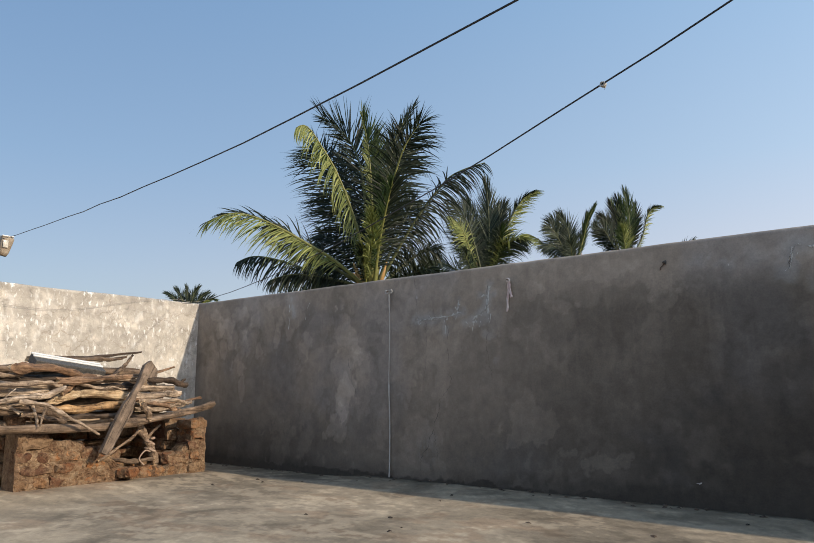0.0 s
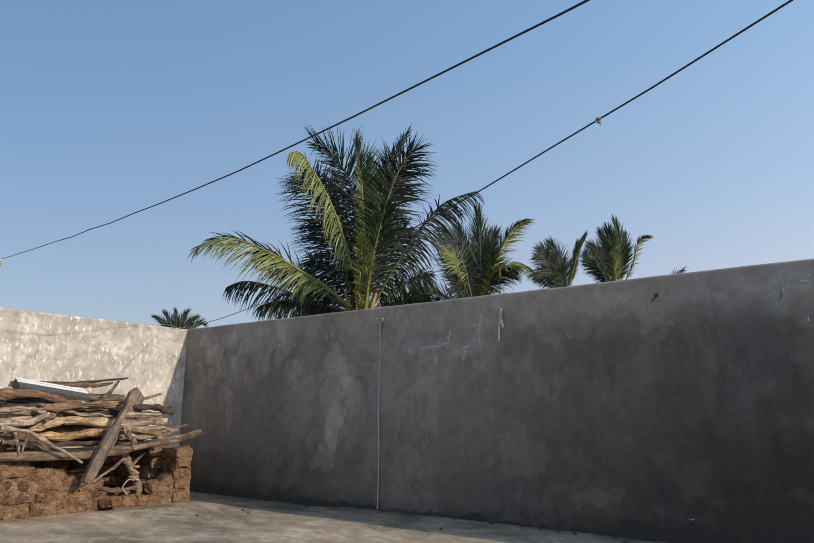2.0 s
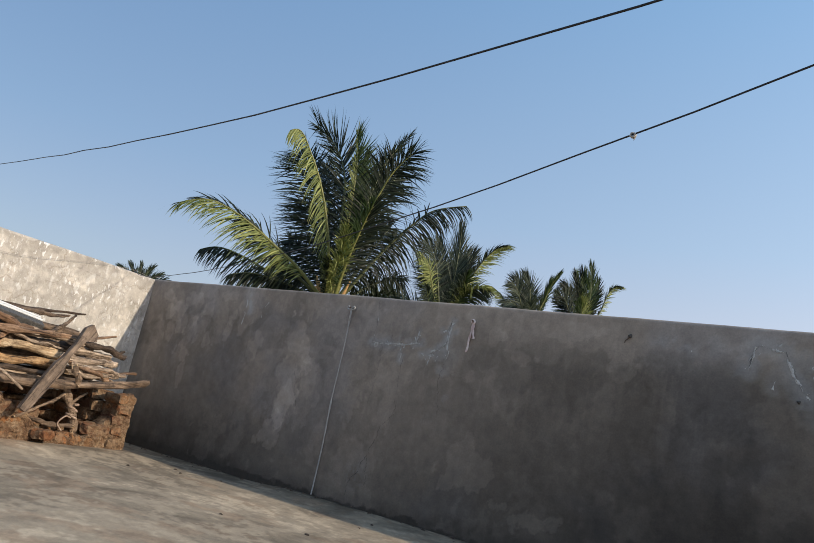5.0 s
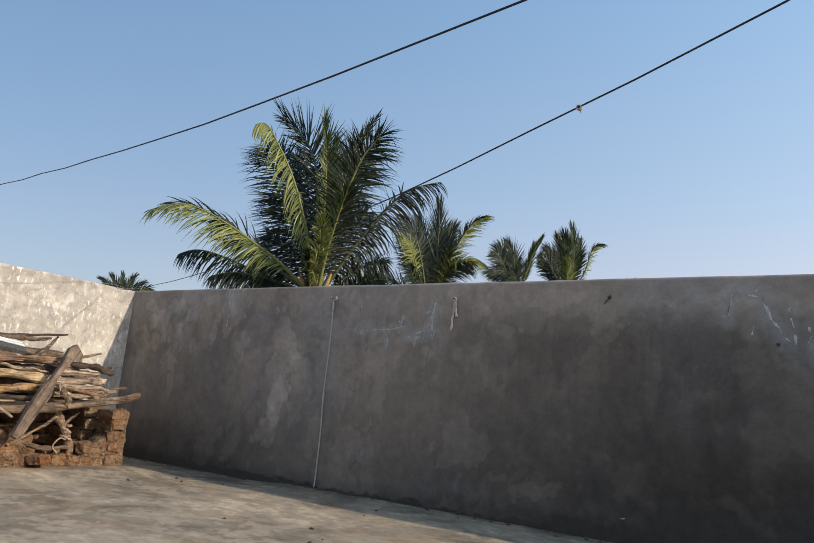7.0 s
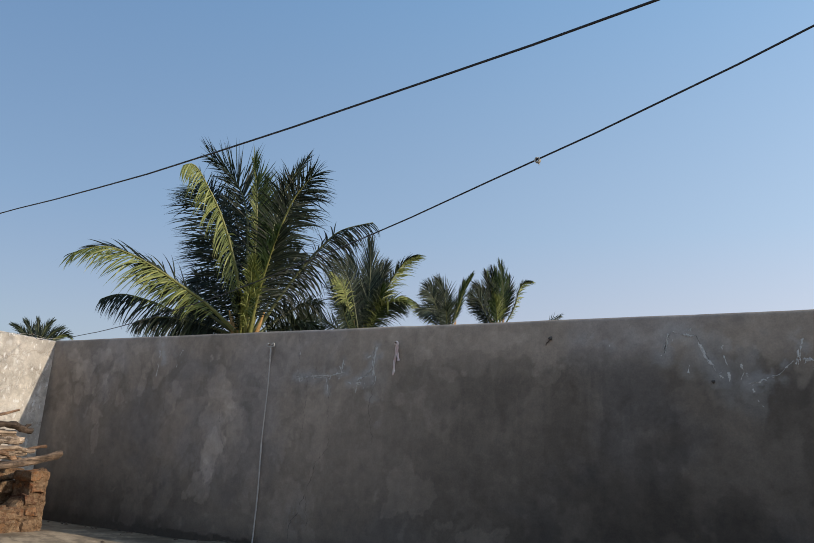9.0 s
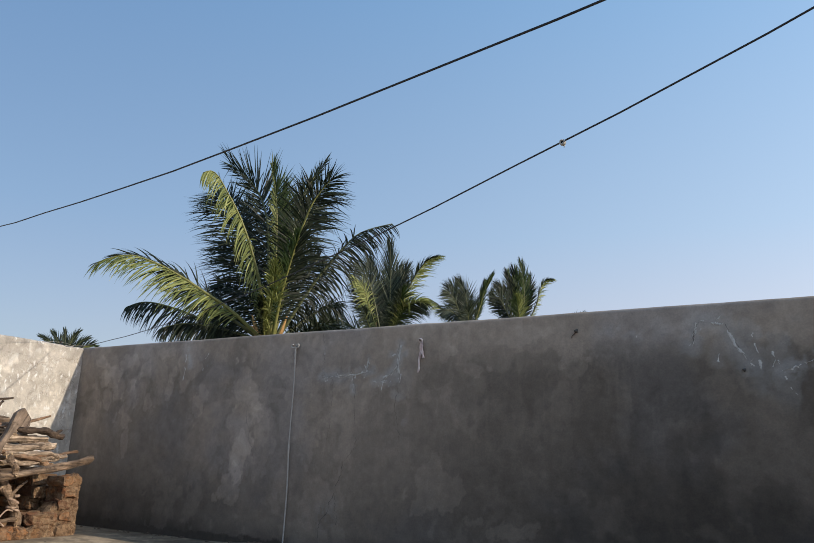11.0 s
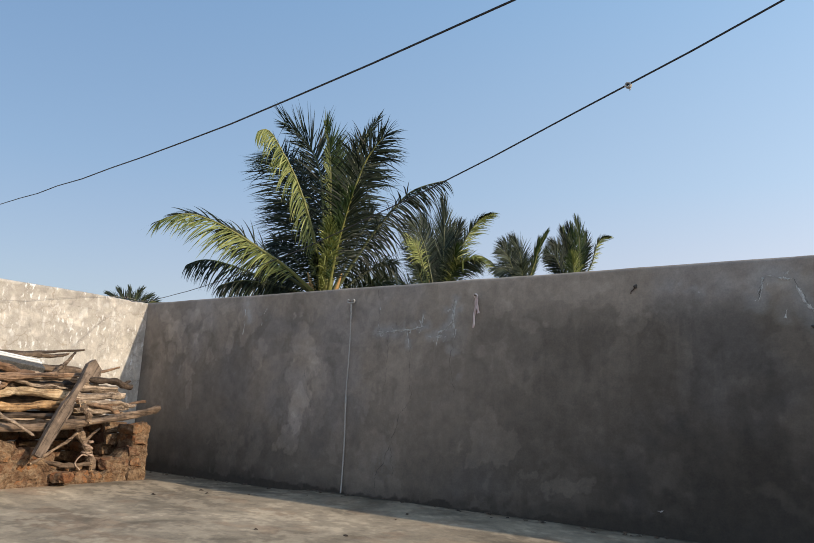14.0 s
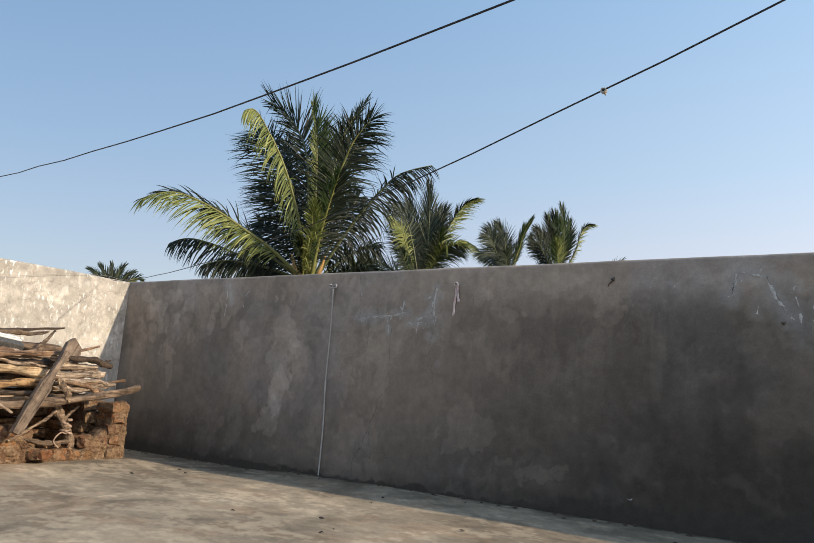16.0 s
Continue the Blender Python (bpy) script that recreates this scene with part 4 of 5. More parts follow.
grow(tree, ((0.16, -0.08, -0.1), (-0.15, 0.82, -0.23), (-0.31, 1.37, -0.37), (-0.56, 1.66, -0.5)), 0.8, 0.8, 24, 30, 0.6, (DARK, GREY), M_RACHISD, pairs=115, width=0.034)
grow(tree, ((0.16, -0.04, -0.1), (0.14, 1.18, -0.25), (0.09, 1.91, -0.4)), 1.0, 1.0, 30, 20, 0.35, (DARK, DARK), M_RACHISD, pairs=115, width=0.034)
grow(tree, ((0.21, 0.03, -0.2), (0.46, 1.19, -0.3), (0.58, 2.08, -0.4), (0.66, 2.77, -0.5)), 1.05, 1.05, 38, 10, 0.15, (DARK, GREY), M_RACHISD, pairs=115, width=0.034)
grow(tree, ((0.16, -0.04, -0.1), (-0.21, 0.99, -0.17), (-0.41, 1.62, -0.23), (-0.68, 2.07, -0.3)), 1.0, 1.0, 26, 20, 0.35, (GREY, DARK), M_RACHISD, pairs=115, width=0.034)

tree = palm((-6.69, 23.58, 6.03), "small far coconut palm crown showing above the wall", 7, (-0.2, 0.2))
grow(tree, ((-0.12, 0.12, 0.0), (-0.13, 0.92, 0.03), (-0.23, 1.61, 0.07), (-0.55, 2.34, 0.1)), 1.02, 1.02, 38, 12, 0.22, (GREY, GREY), M_RACHISD, pairs=95, width=0.040)
grow(tree, ((-0.17, 0.12, 0.0), (-0.56, 0.9, 0.13), (-0.82, 1.39, 0.27), (-1.21, 1.64, 0.4)), 0.88, 0.93, 28, 20, 0.4, (GREY, GREY), M_RACHISD, pairs=95, width=0.040)
grow(tree, ((0.11, 0.05, 0.0), (0.45, 1.14, 0.1), (0.65, 1.93, 0.2), (1.03, 2.72, 0.3)), 0.61, 0.71, 54, 30, 0.12, (GREEN, GREEN), M_RACHIS, pairs=95, width=0.040)
grow(tree, ((0.16, 0.08, -0.2), (0.43, 0.97, -0.23), (0.63, 1.79, -0.27), (0.77, 2.49, -0.3)), 0.59, 0.68, 52, 25, 0.12, (GREEN, DARK), M_RACHISD, pairs=95, width=0.040)
grow(tree, ((-0.19, -0.02, 0.1), (-1.02, 0.53, 0.15), (-1.48, 1.03, 0.2), (-1.99, 1.3, 0.25), (-2.37, 1.29, 0.3)), 0.29, 0.73, 34, 45, 0.6, (GREY, YELLOW), M_RACHIS, pairs=95, width=0.040)
grow(tree, ((-0.08, -0.04, 0.2), (-0.2, 0.49, 0.5), (-0.31, 0.89, 0.8)), 0.88, 0.88, 28, 30, 0.4, (GREY, GREY), M_RACHISD, pairs=95, width=0.040)
grow(tree, ((-0.1, 0.13, -0.1), (-0.3, 0.96, -0.2), (-0.55, 1.68, -0.3), (-0.79, 2.16, -0.4)), 1.0, 1.0, 34, 15, 0.25, (GREY, DARK), M_RACHISD, pairs=95, width=0.040)
grow(tree, ((-0.14, 0.03, 0.1), (-0.58, 0.54, 0.23), (-0.98, 0.76, 0.37), (-1.42, 0.69, 0.5)), 0.9, 0.8, 26, 35, 0.5, (GREY, GREY), M_RACHISD, pairs=95, width=0.040)

tree = palm((-5.67, 26.96, 6.63), "far coconut palm crown with upright fronds", 9, (0.3, 0.2))
grow(tree, ((0.08, 0.05, 0.0), (0.27, 1.24, 0.0), (0.27, 2.35, 0.0), (0.15, 3.41, 0.0)), 1.07, 1.12, 44, 12, 0.12, (GREEN, GREEN), M_RACHISD, pairs=105, width=0.042)
grow(tree, ((0.14, 0.09, -0.2), (0.5, 1.16, -0.27), (0.66, 2.04, -0.33), (0.69, 2.8, -0.4)), 0.93, 0.88, 44, 12, 0.15, (DARK, GREEN), M_RACHISD, pairs=105, width=0.042)
grow(tree, ((-0.04, 0.07, -0.1), (-0.17, 1.26, -0.13), (-0.31, 2.13, -0.17), (-0.49, 2.91, -0.2)), 0.88, 0.93, 42, 15, 0.2, (YELLOW, DARK), M_RACHISD, pairs=105, width=0.042)
grow(tree, ((-0.09, 0.07, -0.1), (-0.51, 1.11, 0.0), (-0.78, 1.71, 0.1), (-1.2, 2.14, 0.2)), 0.83, 0.88, 34, 20, 0.35, (DARK, DARK), M_RACHISD, pairs=105, width=0.042)
grow(tree, ((-0.25, -0.02, 0.1), (-0.91, 0.7, 0.2), (-1.28, 1.18, 0.3), (-1.46, 1.6, 0.4)), 0.78, 0.68, 32, 30, 0.4, (DARK, GREY), M_RACHISD, pairs=105, width=0.042)
grow(tree, ((0.24, -0.02, 0.1), (0.81, 1.09, 0.12), (1.09, 2.07, 0.15), (1.37, 2.44, 0.18), (1.8, 2.58, 0.2)), 0.61, 0.39, 38, 40, 0.4, (YELLOW, GREY), M_RACHISD, pairs=105, width=0.042)
grow(tree, ((-0.04, -0.04, 0.2), (-0.2, 0.76, 0.55), (-0.4, 1.31, 0.9)), 0.88, 0.88, 36, 30, 0.4, (YELLOW, GREEN), M_RACHISD, pairs=105, width=0.042)
grow(tree, ((0.06, 0.07, -0.1), (0.08, 1.14, -0.17), (0.0, 2.15, -0.23), (-0.12, 3.08, -0.3)), 1.15, 1.15, 38, 12, 0.15, (GREEN, DARK), M_RACHISD, pairs=105, width=0.042)
grow(tree, ((-0.15, -0.02, 0.1), (-0.67, 0.75, 0.2), (-0.99, 1.28, 0.3), (-1.41, 1.45, 0.4)), 0.95, 0.9, 28, 25, 0.4, (GREY, DARK), M_RACHISD, pairs=105, width=0.042)

tree = palm((-19.79, 13.11, 3.6), "small distant coconut palm crown", 11, (0.2, 0.2))
grow(tree, ((0, 0.1, 0), (0, 0.9, 0), (-0.1, 1.55, 0)), 0.5, 0.5, 50, 15, 0.12, (GREY, GREY), M_RACHISD, pairs=60, width=0.034)
grow(tree, ((0, 0.1, 0), (-0.5, 0.9, 0), (-1.0, 1.25, 0)), 0.5, 0.5, 50, 15, 0.12, (GREY, GREY), M_RACHISD, pairs=60, width=0.034)
grow(tree, ((0, 0.1, 0), (0.2, 1.0, 0), (0.45, 1.5, 0)), 0.5, 0.5, 50, 15, 0.12, (GREY, GREY), M_RACHISD, pairs=60, width=0.034)
grow(tree, ((0, 0.1, 0), (-0.25, 0.95, 0), (-0.55, 1.45, 0)), 0.5, 0.5, 50, 15, 0.12, (GREY, GREY), M_RACHISD, pairs=60, width=0.034)
grow(tree, ((0, 0.1, 0), (0.45, 0.9, 0), (0.85, 1.25, 0)), 0.5, 0.5, 50, 15, 0.12, (GREY, GREY), M_RACHISD, pairs=60, width=0.034)
grow(tree, ((0, 0.1, 0), (0.8, 0.9, 0), (1.25, 0.9, 0.1)), 0.5, 0.5, 50, 15, 0.12, (YELLOW, GREY), M_RACHIS, pairs=60, width=0.034)

tree = palm((-3.27, 26.32, 5.4), "far coconut palm with one frond tip above the wall", 13, (0.2, 0.2))
grow(tree, ((0, 0.1, 0), (0.3, 1.1, 0), (1.0, 1.85, 0)), 0.6, 0.6, 20, 40, 0.45, (GREY, GREY), M_RACHISD, pairs=44, width=0.05)
grow(tree, ((0, 0.1, 0), (-0.4, 0.9, 0), (-1.1, 0.9, 0)), 0.6, 0.6, 20, 40, 0.45, (GREY, GREY), M_RACHISD, pairs=44, width=0.05)
grow(tree, ((0, 0.1, 0), (-0.1, 0.8, -0.3), (-0.3, 1.3, -0.6)), 0.6, 0.6, 20, 40, 0.45, (GREY, GREY), M_RACHISD, pairs=44, width=0.05)
grow(tree, ((0, 0.1, 0), (0.7, 0.5, 0.2), (1.5, 0.3, 0.4)), 0.6, 0.6, 20, 40, 0.45, (GREY, GREY), M_RACHISD, pairs=44, width=0.05)


# ---- cables ----
def cable(name, start, az, coef, length, radius, label, kinks, seed, rise):
    """A slack cable from the west wall to the east wall; rise: how much its end is pulled up at the hook."""
    rnd = random.Random(seed)
    d = Vector((math.cos(radians(az)), math.sin(radians(az)), 0))
    n = 42

    def height(s):
        return ((coef[0] * s + coef[1]) * s + coef[2]) * s + coef[3] + rise * math.exp(-s / 0.35)
    pts = []
    for i in range(n + 1):
        s = length * i / n
        z = height(s) if s <= 7.4 else height(7.4) + (1.6 - height(7.4)) * (s - 7.4) / (length - 7.4)
        j = kinks if 0 < i < n else 0
        pts.append(Vector((start[0], start[1], 0)) + d * s + Vector((rnd.uniform(-j, j), rnd.uniform(-j, j), z + rnd.uniform(-j, j))))
    bm = bmesh.new()
    tube(bm, pts, [radius] * (n + 1), 6)
    return tagged(part(name, bm, M_WIRE), label, "cable", "cables over the terrace")


cable("overhead_cable", (0.0, -2.05), -12.5, (0.001445, -0.006436, -0.09881, 1.921), 13.3, 0.0024, "black electric cable hanging from the wall lamp", 0.0032, 4, 0.03)
cable("overhead_cable", (0.0, -0.27), -24.0, (0.0010347, 0.0011845, -0.060876, 1.5238), 14.2, 0.0024, "black cable tied to the top of the pale wall", 0.0026, 5, 0.085)

# knot of string on the second cable
def lump(name, at, r, mat, label, category, seed, strands=5):
    rnd = random.Random(seed)
    bm = bmesh.new()
    for k in range(strands):
        pts = []
        ph = rnd.uniform(0, 6.28)
        for i in range(13):
            an = i / 12 * 6.28
            pts.append(Vector((math.cos(an + ph) * r * rnd.uniform(0.8, 1.1), math.sin(an) * r * rnd.uniform(0.7, 1.0), math.sin(an + ph) * r * rnd.uniform(0.8, 1.1))))
        tube(bm, pts, [r * 0.32] * 13, 6)
    tail = [Vector((0, 0, -r * 0.5)), Vector((r * 0.6, 0.003, -r * 1.4)), Vector((r * 0.3, 0.004, -r * 2.1))]
    tube(bm, tail, [r * 0.3, r * 0.25, r * 0.1], 6)
    ob = part(name, bm, mat)
    ob.location = at
    return tagged(ob, label, category)


S2 = 6.252
KNOT = Vector((S2 * math.cos(radians(-24)), -0.27 + S2 * math.sin(radians(-24)), ((0.0010347 * S2 + 0.0011845) * S2 - 0.060876) * S2 + 1.521))
lump("string_knot", KNOT, 0.006, M_ROPE, "small pale string knot tied on the black cable", "knot", 3)

# thin cable slung along the pale wall
bm = bmesh.new()
pts = curve_points([(0.03, 0.03, 1.625), (0.02, -0.12, 1.60), (0.015, -0.27, 1.612), (0.02, -0.6, 1.575), (0.02, -0.97, 1.50), (0.022, -1.45, 1.405), (0.022, -1.96, 1.405), (0.02, -2.5, 1.46), (0.02, -3.4, 1.58)], 70)
tube(bm, pts, [0.0014] * len(pts), 6)
tagged(part("slung_cable", bm, M_THINWIRE), "thin grey cable slung along the pale wall", "cable")
bm = bmesh.new()
tube(bm, [Vector((-0.03, -0.27, 1.59)), Vector((0.02, -0.27, 1.613)), Vector((0.026, -0.27, 1.622))], [0.004, 0.004, 0.006], 8)
tagged(part("cable_hook", bm, M_NAIL), "rusty nail holding the cables on the pale wall", "nail")

# lamp on the pale wall
lamp = tagged(empty("wall_lamp", (-0.08, -2.02, H)), "weathered metal wall lamp on a bent pipe on the wall top", "lamp")
bm = bmesh.new()
pts = curve_points([(0, -0.10, -0.02), (0, -0.085, 0.1), (0.02, -0.02, 0.20), (0.05, 0.03, 0.27)], 16)
tube(bm, pts, [0.009] * len(pts), 10)
part("pipe", bm, M_NAIL, lamp, "dark rusty pipe")
bm = bmesh.new()
prof_l = [(0.030, 0.0), (0.040, 0.03), (0.046, 0.08), (0.051, 0.13), (0.053, 0.155), (0.048, 0.166)]
tilt = Matrix.Rotation(radians(-10), 3, "X")
rings = []
for r, z in prof_l:
    ring = []
    for k in range(16):
        an = 2 * math.pi * k / 16
        cx, cy = math.cos(an), math.sin(an)
        q = 1 / max(abs(cx), abs(cy)) ** 0.6
        ring.append(bm.verts.new(tilt @ Vector((cx * r * q * 0.7, cy * r * q, z)) + Vector((0.06, 0.045, 0.225))))
    rings.append(ring)
for a, b in zip(rings, rings[1:]):
    for k in range(16):
        bm.faces.new((a[k], a[(k + 1) % 16], b[(k + 1) % 16], b[k]))
bm.faces.new(rings[0][::-1])
bm.faces.new(rings[-1])
part("housing", bm, M_LAMP, lamp, "cream grey metal housing")
bm = bmesh.new()
box(bm, (0.096, 0.025, 0.29), (0.106, 0.068, 0.355), 0.004)
part("lens", bm, M_GLASSY, lamp, "clouded pale lens")
bm = bmesh.new()
box(bm, (0.035, 0.018, 0.390), (0.098, 0.115, 0.400), 0.004)
part("cap", bm, M_WHITE, lamp, "white painted cap")

# rope hanging on the grey wall
rope = tagged(empty("hanging_rope", (2.665, -0.012, 1.48)), "pale cotton rope hanging from a nail on the grey wall", "rope")
bm = bmesh.new()
pts = curve_points([(0, -0.012, 0), (0.004, -0.006, -0.3), (-0.004, -0.004, -0.62), (-0.002, -0.008, -0.76), (0.006, -0.004, -1.1), (0.004, -0.006, -1.4), (0.012, -0.02, -1.474)], 60)
tube(bm, pts, [0.0075 if 29 < i < 33 or i < 5 else (0.0044 if i < 30 else 0.0055) for i in range(len(pts))], 8)
part("cord", bm, M_ROPE, rope)
bm = bmesh.new()
for sx in (-1, 1):
    tube(bm, curve_points([(0, -0.016, 0.0), (sx * 0.03, -0.018, 0.018), (sx * 0.034, -0.016, -0.004), (0.0, -0.02, -0.01)], 10), [0.006] * 11, 6)
tube(bm, curve_points([(0, -0.018, 0), (0.012, -0.02, -0.05), (0.006, -0.018, -0.10)], 6), [0.005] * 7, 6)
part("knot", bm, M_ROPE, rope)
bm = bmesh.new()
tube(bm, [Vector((0, 0.04, -0.004)), Vector((0, -0.03, 0.006)), Vector((0, -0.033, 0.007))], [0.004, 0.004, 0.007], 8)
part("nail", bm, M_NAIL, rope, "rusty nail")

# cloth strip on a nail
strip = tagged(empty("cloth_strip", (3.795, -0.006, 1.47)), "faded pink cloth strip hanging from a nail on the grey wall", "cloth")
for length, half, taper, shift, lean, lift in ((0.225, 0.012, 0.35, -0.004, -0.016, 0.010), (0.125, 0.009, 0.8, 0.012, 0.010, 0.018)):
    vs, fs = [], []
    for i in range(15):
        f = i / 14
        w = half * (0.55 + 0.45 * min(1, f * 5)) * (1 - (1 - taper) * f) + 0.002 * math.sin(f * 17 + shift * 300)
        cx = shift * min(1, f * 4) + lean * f * f + 0.003 * math.sin(f * 8)
        for q in range(7):
            g = q / 6 - 0.5
            vs.append((cx + g * 2 * w, -lift - 0.006 * math.cos(g * 11 + f * 5), -length * f + 0.004 * g))
    for i in range(14):
        for q in range(6):
            c0 = i * 7 + q
            fs.append((c0, c0 + 1, c0 + 8, c0 + 7))
    link_mesh("cloth", data_mesh("cloth", vs, fs), M_PINK, strip)
bm = bmesh.new()
tube(bm, curve_points([(-0.008, -0.012, -0.012), (-0.012, -0.016, 0.004), (0.0, -0.020, 0.014), (0.013, -0.018, 0.004), (0.012, -0.014, -0.016)], 14), [0.005] * 15, 7)
part("loop", bm, M_PINK, strip, "twisted cloth loop")
bm = bmesh.new()
tube(bm, [Vector((0, 0.04, -0.006)), Vector((0, -0.028, 0.004)), Vector((0, -0.032, 0.005))], [0.004, 0.004, 0.007], 8)
part("nail", bm, M_NAIL, strip, "rusty nail")


def wall_hole(x, z, r):
    bm = bmesh.new()
    ring, inner = [], []
    for k in range(14):
        an = 2 * math.pi * k / 14
        j = 1 + 0.2 * math.sin(3 * an + x)
        ring.append(bm.verts.new((math.cos(an) * r * j, -0.002, math.sin(an) * r * j)))
        inner.append(bm.verts.new((math.cos(an) * r * 0.7 * j, -0.010, math.sin(an) * r * 0.7 * j)))
    for k in range(14):
        bm.faces.new((ring[k], ring[(k + 1) % 14], inner[(k + 1) % 14], inner[k]))
    bm.faces.new(inner)
    tube(bm, [Vector((0, 0.03, 0)), Vector((0.003, -0.03, -0.004))], [r * 0.35, r * 0.35], 6)
    ob = part("wall_plug", bm, M_CRACK)
    ob.location = (x, -0.001, z)
    return tagged(ob, "dark nail plug in the grey plaster", "plug", "plugs in the grey wall")


wall_hole(4.917, 1.477, 0.013)
wall_hole(5.87, 1.20, 0.010)
bm = bmesh.new()
tube(bm, curve_points([(4.914, -0.008, 1.468), (4.905, -0.010, 1.455), (4.892, -0.010, 1.445), (4.89, -0.010, 1.43)], 8), [0.003] * 9, 6)
tagged(part("wire_scrap", bm, M_NAIL), "short scrap of rusty wire on a plug in the grey wall", "wire")

# ---- brick enclosure ----
FRONT = 1.15
BASE = 0.0
enclosure = tagged(empty("brick_enclosure", (0.7, -1.44, BASE)), "low ruined enclosure of old brown bricks in mud mortar holding firewood", "brick structure")
COURSE, BL, BW, BH = 0.089, 0.215, 0.105, 0.076


def brick_mesh(l, w, h, seed):
    rnd = random.Random(seed)
    bm = bmesh.new()
    bmesh.ops.create_cube(bm, size=1.0)
    bmesh.ops.subdivide_edges(bm, edges=bm.edges[:], cuts=2, use_grid_fill=True)
    off = Vector((rnd.uniform(0, 50), rnd.uniform(0, 50), rnd.uniform(0, 50)))
    for v in bm.verts:
        c = sum(abs(q) > 0.4 for q in v.co)
        k = {3: 0.86, 2: 0.955, 1: 1.0}.get(c, 1.0)
        p = Vector((v.co.x * l * k, v.co.y * w * k, v.co.z * h * k))
        v.co = p + noise.noise_vector(p * 14 + off) * 0.020 + noise.noise_vector(p * 45 + off) * 0.011
    me = bpy.data.meshes.new("brick")
    bm.to_mesh(me)
    bm.free()
    me.materials.append(M_BRICK)
    return me


STRETCH = [brick_mesh(BW, BL, BH, s) for s in range(5)]
HEADER = [brick_mesh(BL, BW, BH, s + 20) for s in range(5)]
BAT = [brick_mesh(BW, 0.12, BH, s + 40) for s in range(4)]
brnd = random.Random(77)
mortar = bmesh.new()


def lay(meshes, x, y, z, turn=0.0, tip=0.0):
    ob = new("brick", brnd.choice(meshes))
    ob.parent = enclosure
    ob.location = Vector((x, y, z)) - enclosure.location
    ob.rotation_euler = (radians(tip), radians(brnd.uniform(-5, 5)), radians(turn + brnd.uniform(-6, 6)))
    return ob


def front_height(y):
    """Height of the broken front wall along its length."""
    for y1, h in ((-2.0, 0.37), (-1.72, 0.27), (-1.53, 0.20), (-1.42, 0.09), (-1.04, 0.06), (-0.83, 0.18), (-0.60, 0.45)):
        if y < y1:
            return h
    return 0.45


# front wall: alternating courses of headers and stretchers
for c in range(6):
    z = BASE + COURSE * (c + 0.5)
    head = c % 2 == 0
    pitch = (BW if head else BL) + 0.012
    y = -2.21 + (0.0 if head else 0.03)
    while y < -0.93:
        mid = y + pitch / 2
        if z + 0.02 < BASE + front_height(mid) + 0.05 and mid < -0.86:
            if head:
                lay(HEADER, FRONT - BL / 2 + brnd.uniform(-0.012, 0.010), mid, z)
            else:
                lay(STRETCH, FRONT - BW / 2 + brnd.uniform(-0.012, 0.010), mid, z)
                lay(STRETCH, FRONT - BW * 1.5 - 0.012, mid + brnd.uniform(-0.02, 0.02), z)
        y += pitch
# the taller end of the front wall beside the grey wall
for c in range(5):
    z = BASE + COURSE * (c + 0.5)
    if c % 2 == 0:
        for y in (-0.768, -0.705):
            lay(HEADER, FRONT - BL / 2 + brnd.uniform(-0.014, 0.012), y, z)
    else:
        lay(BAT, FRONT - BW / 2 + brnd.uniform(-0.012, 0.012), -0.740, z)
        lay(BAT, FRONT - BW * 1.5 - 0.012, -0.745, z)
# side walls running back towards the pale wall
for yc, top in ((-2.105, 5), (-0.775, 5)):
    for c in range(top):
        z = BASE + COURSE * (c + 0.5)
        x = 0.16 + (0.05 if c % 2 else 0.0)
        while x < FRONT - BL - 0.1:
            for dy in (-0.056, 0.056):
                lay(STRETCH, x + BL / 2, yc + dy, z, 90)
            box(mortar, (x - 0.004, yc - 0.095, z - COURSE / 2), (x + BL + 0.016, yc + 0.095, z + COURSE / 2 - 0.008))
            x += BL + 0.012
# back wall of the enclosure, low
for c in range(4):
    z = BASE + COURSE * (c + 0.5)
    y = -1.98
    while y < -0.95:
        lay(STRETCH, 0.30, y + BL / 2, z)
        y += BL + 0.012
# loose bricks on the corner and in the gap
for x, y, z, tn, tp in ((1.02, -2.18, 0.475, 8, 3), (1.0, -2.04, 0.465, -20, -4), (1.06, -1.47, 0.175, 30, 10), (0.86, -1.35, 0.07, 50, 0), (0.85, -1.12, 0.07, 10, 0), (1.2, -1.40, 0.065, 25, 0)):
    lay(BAT, x, y, z, tn, tp)
bmesh.ops.subdivide_edges(mortar, edges=mortar.edges[:], cuts=4, use_grid_fill=True)
for v in mortar.verts:
    q = noise.noise_vector(v.co * 11) * 0.030 + noise.noise_vector(v.co * 40) * 0.009
    v.co += Vector((q.x, q.y * 0.4, q.z * 0.45))
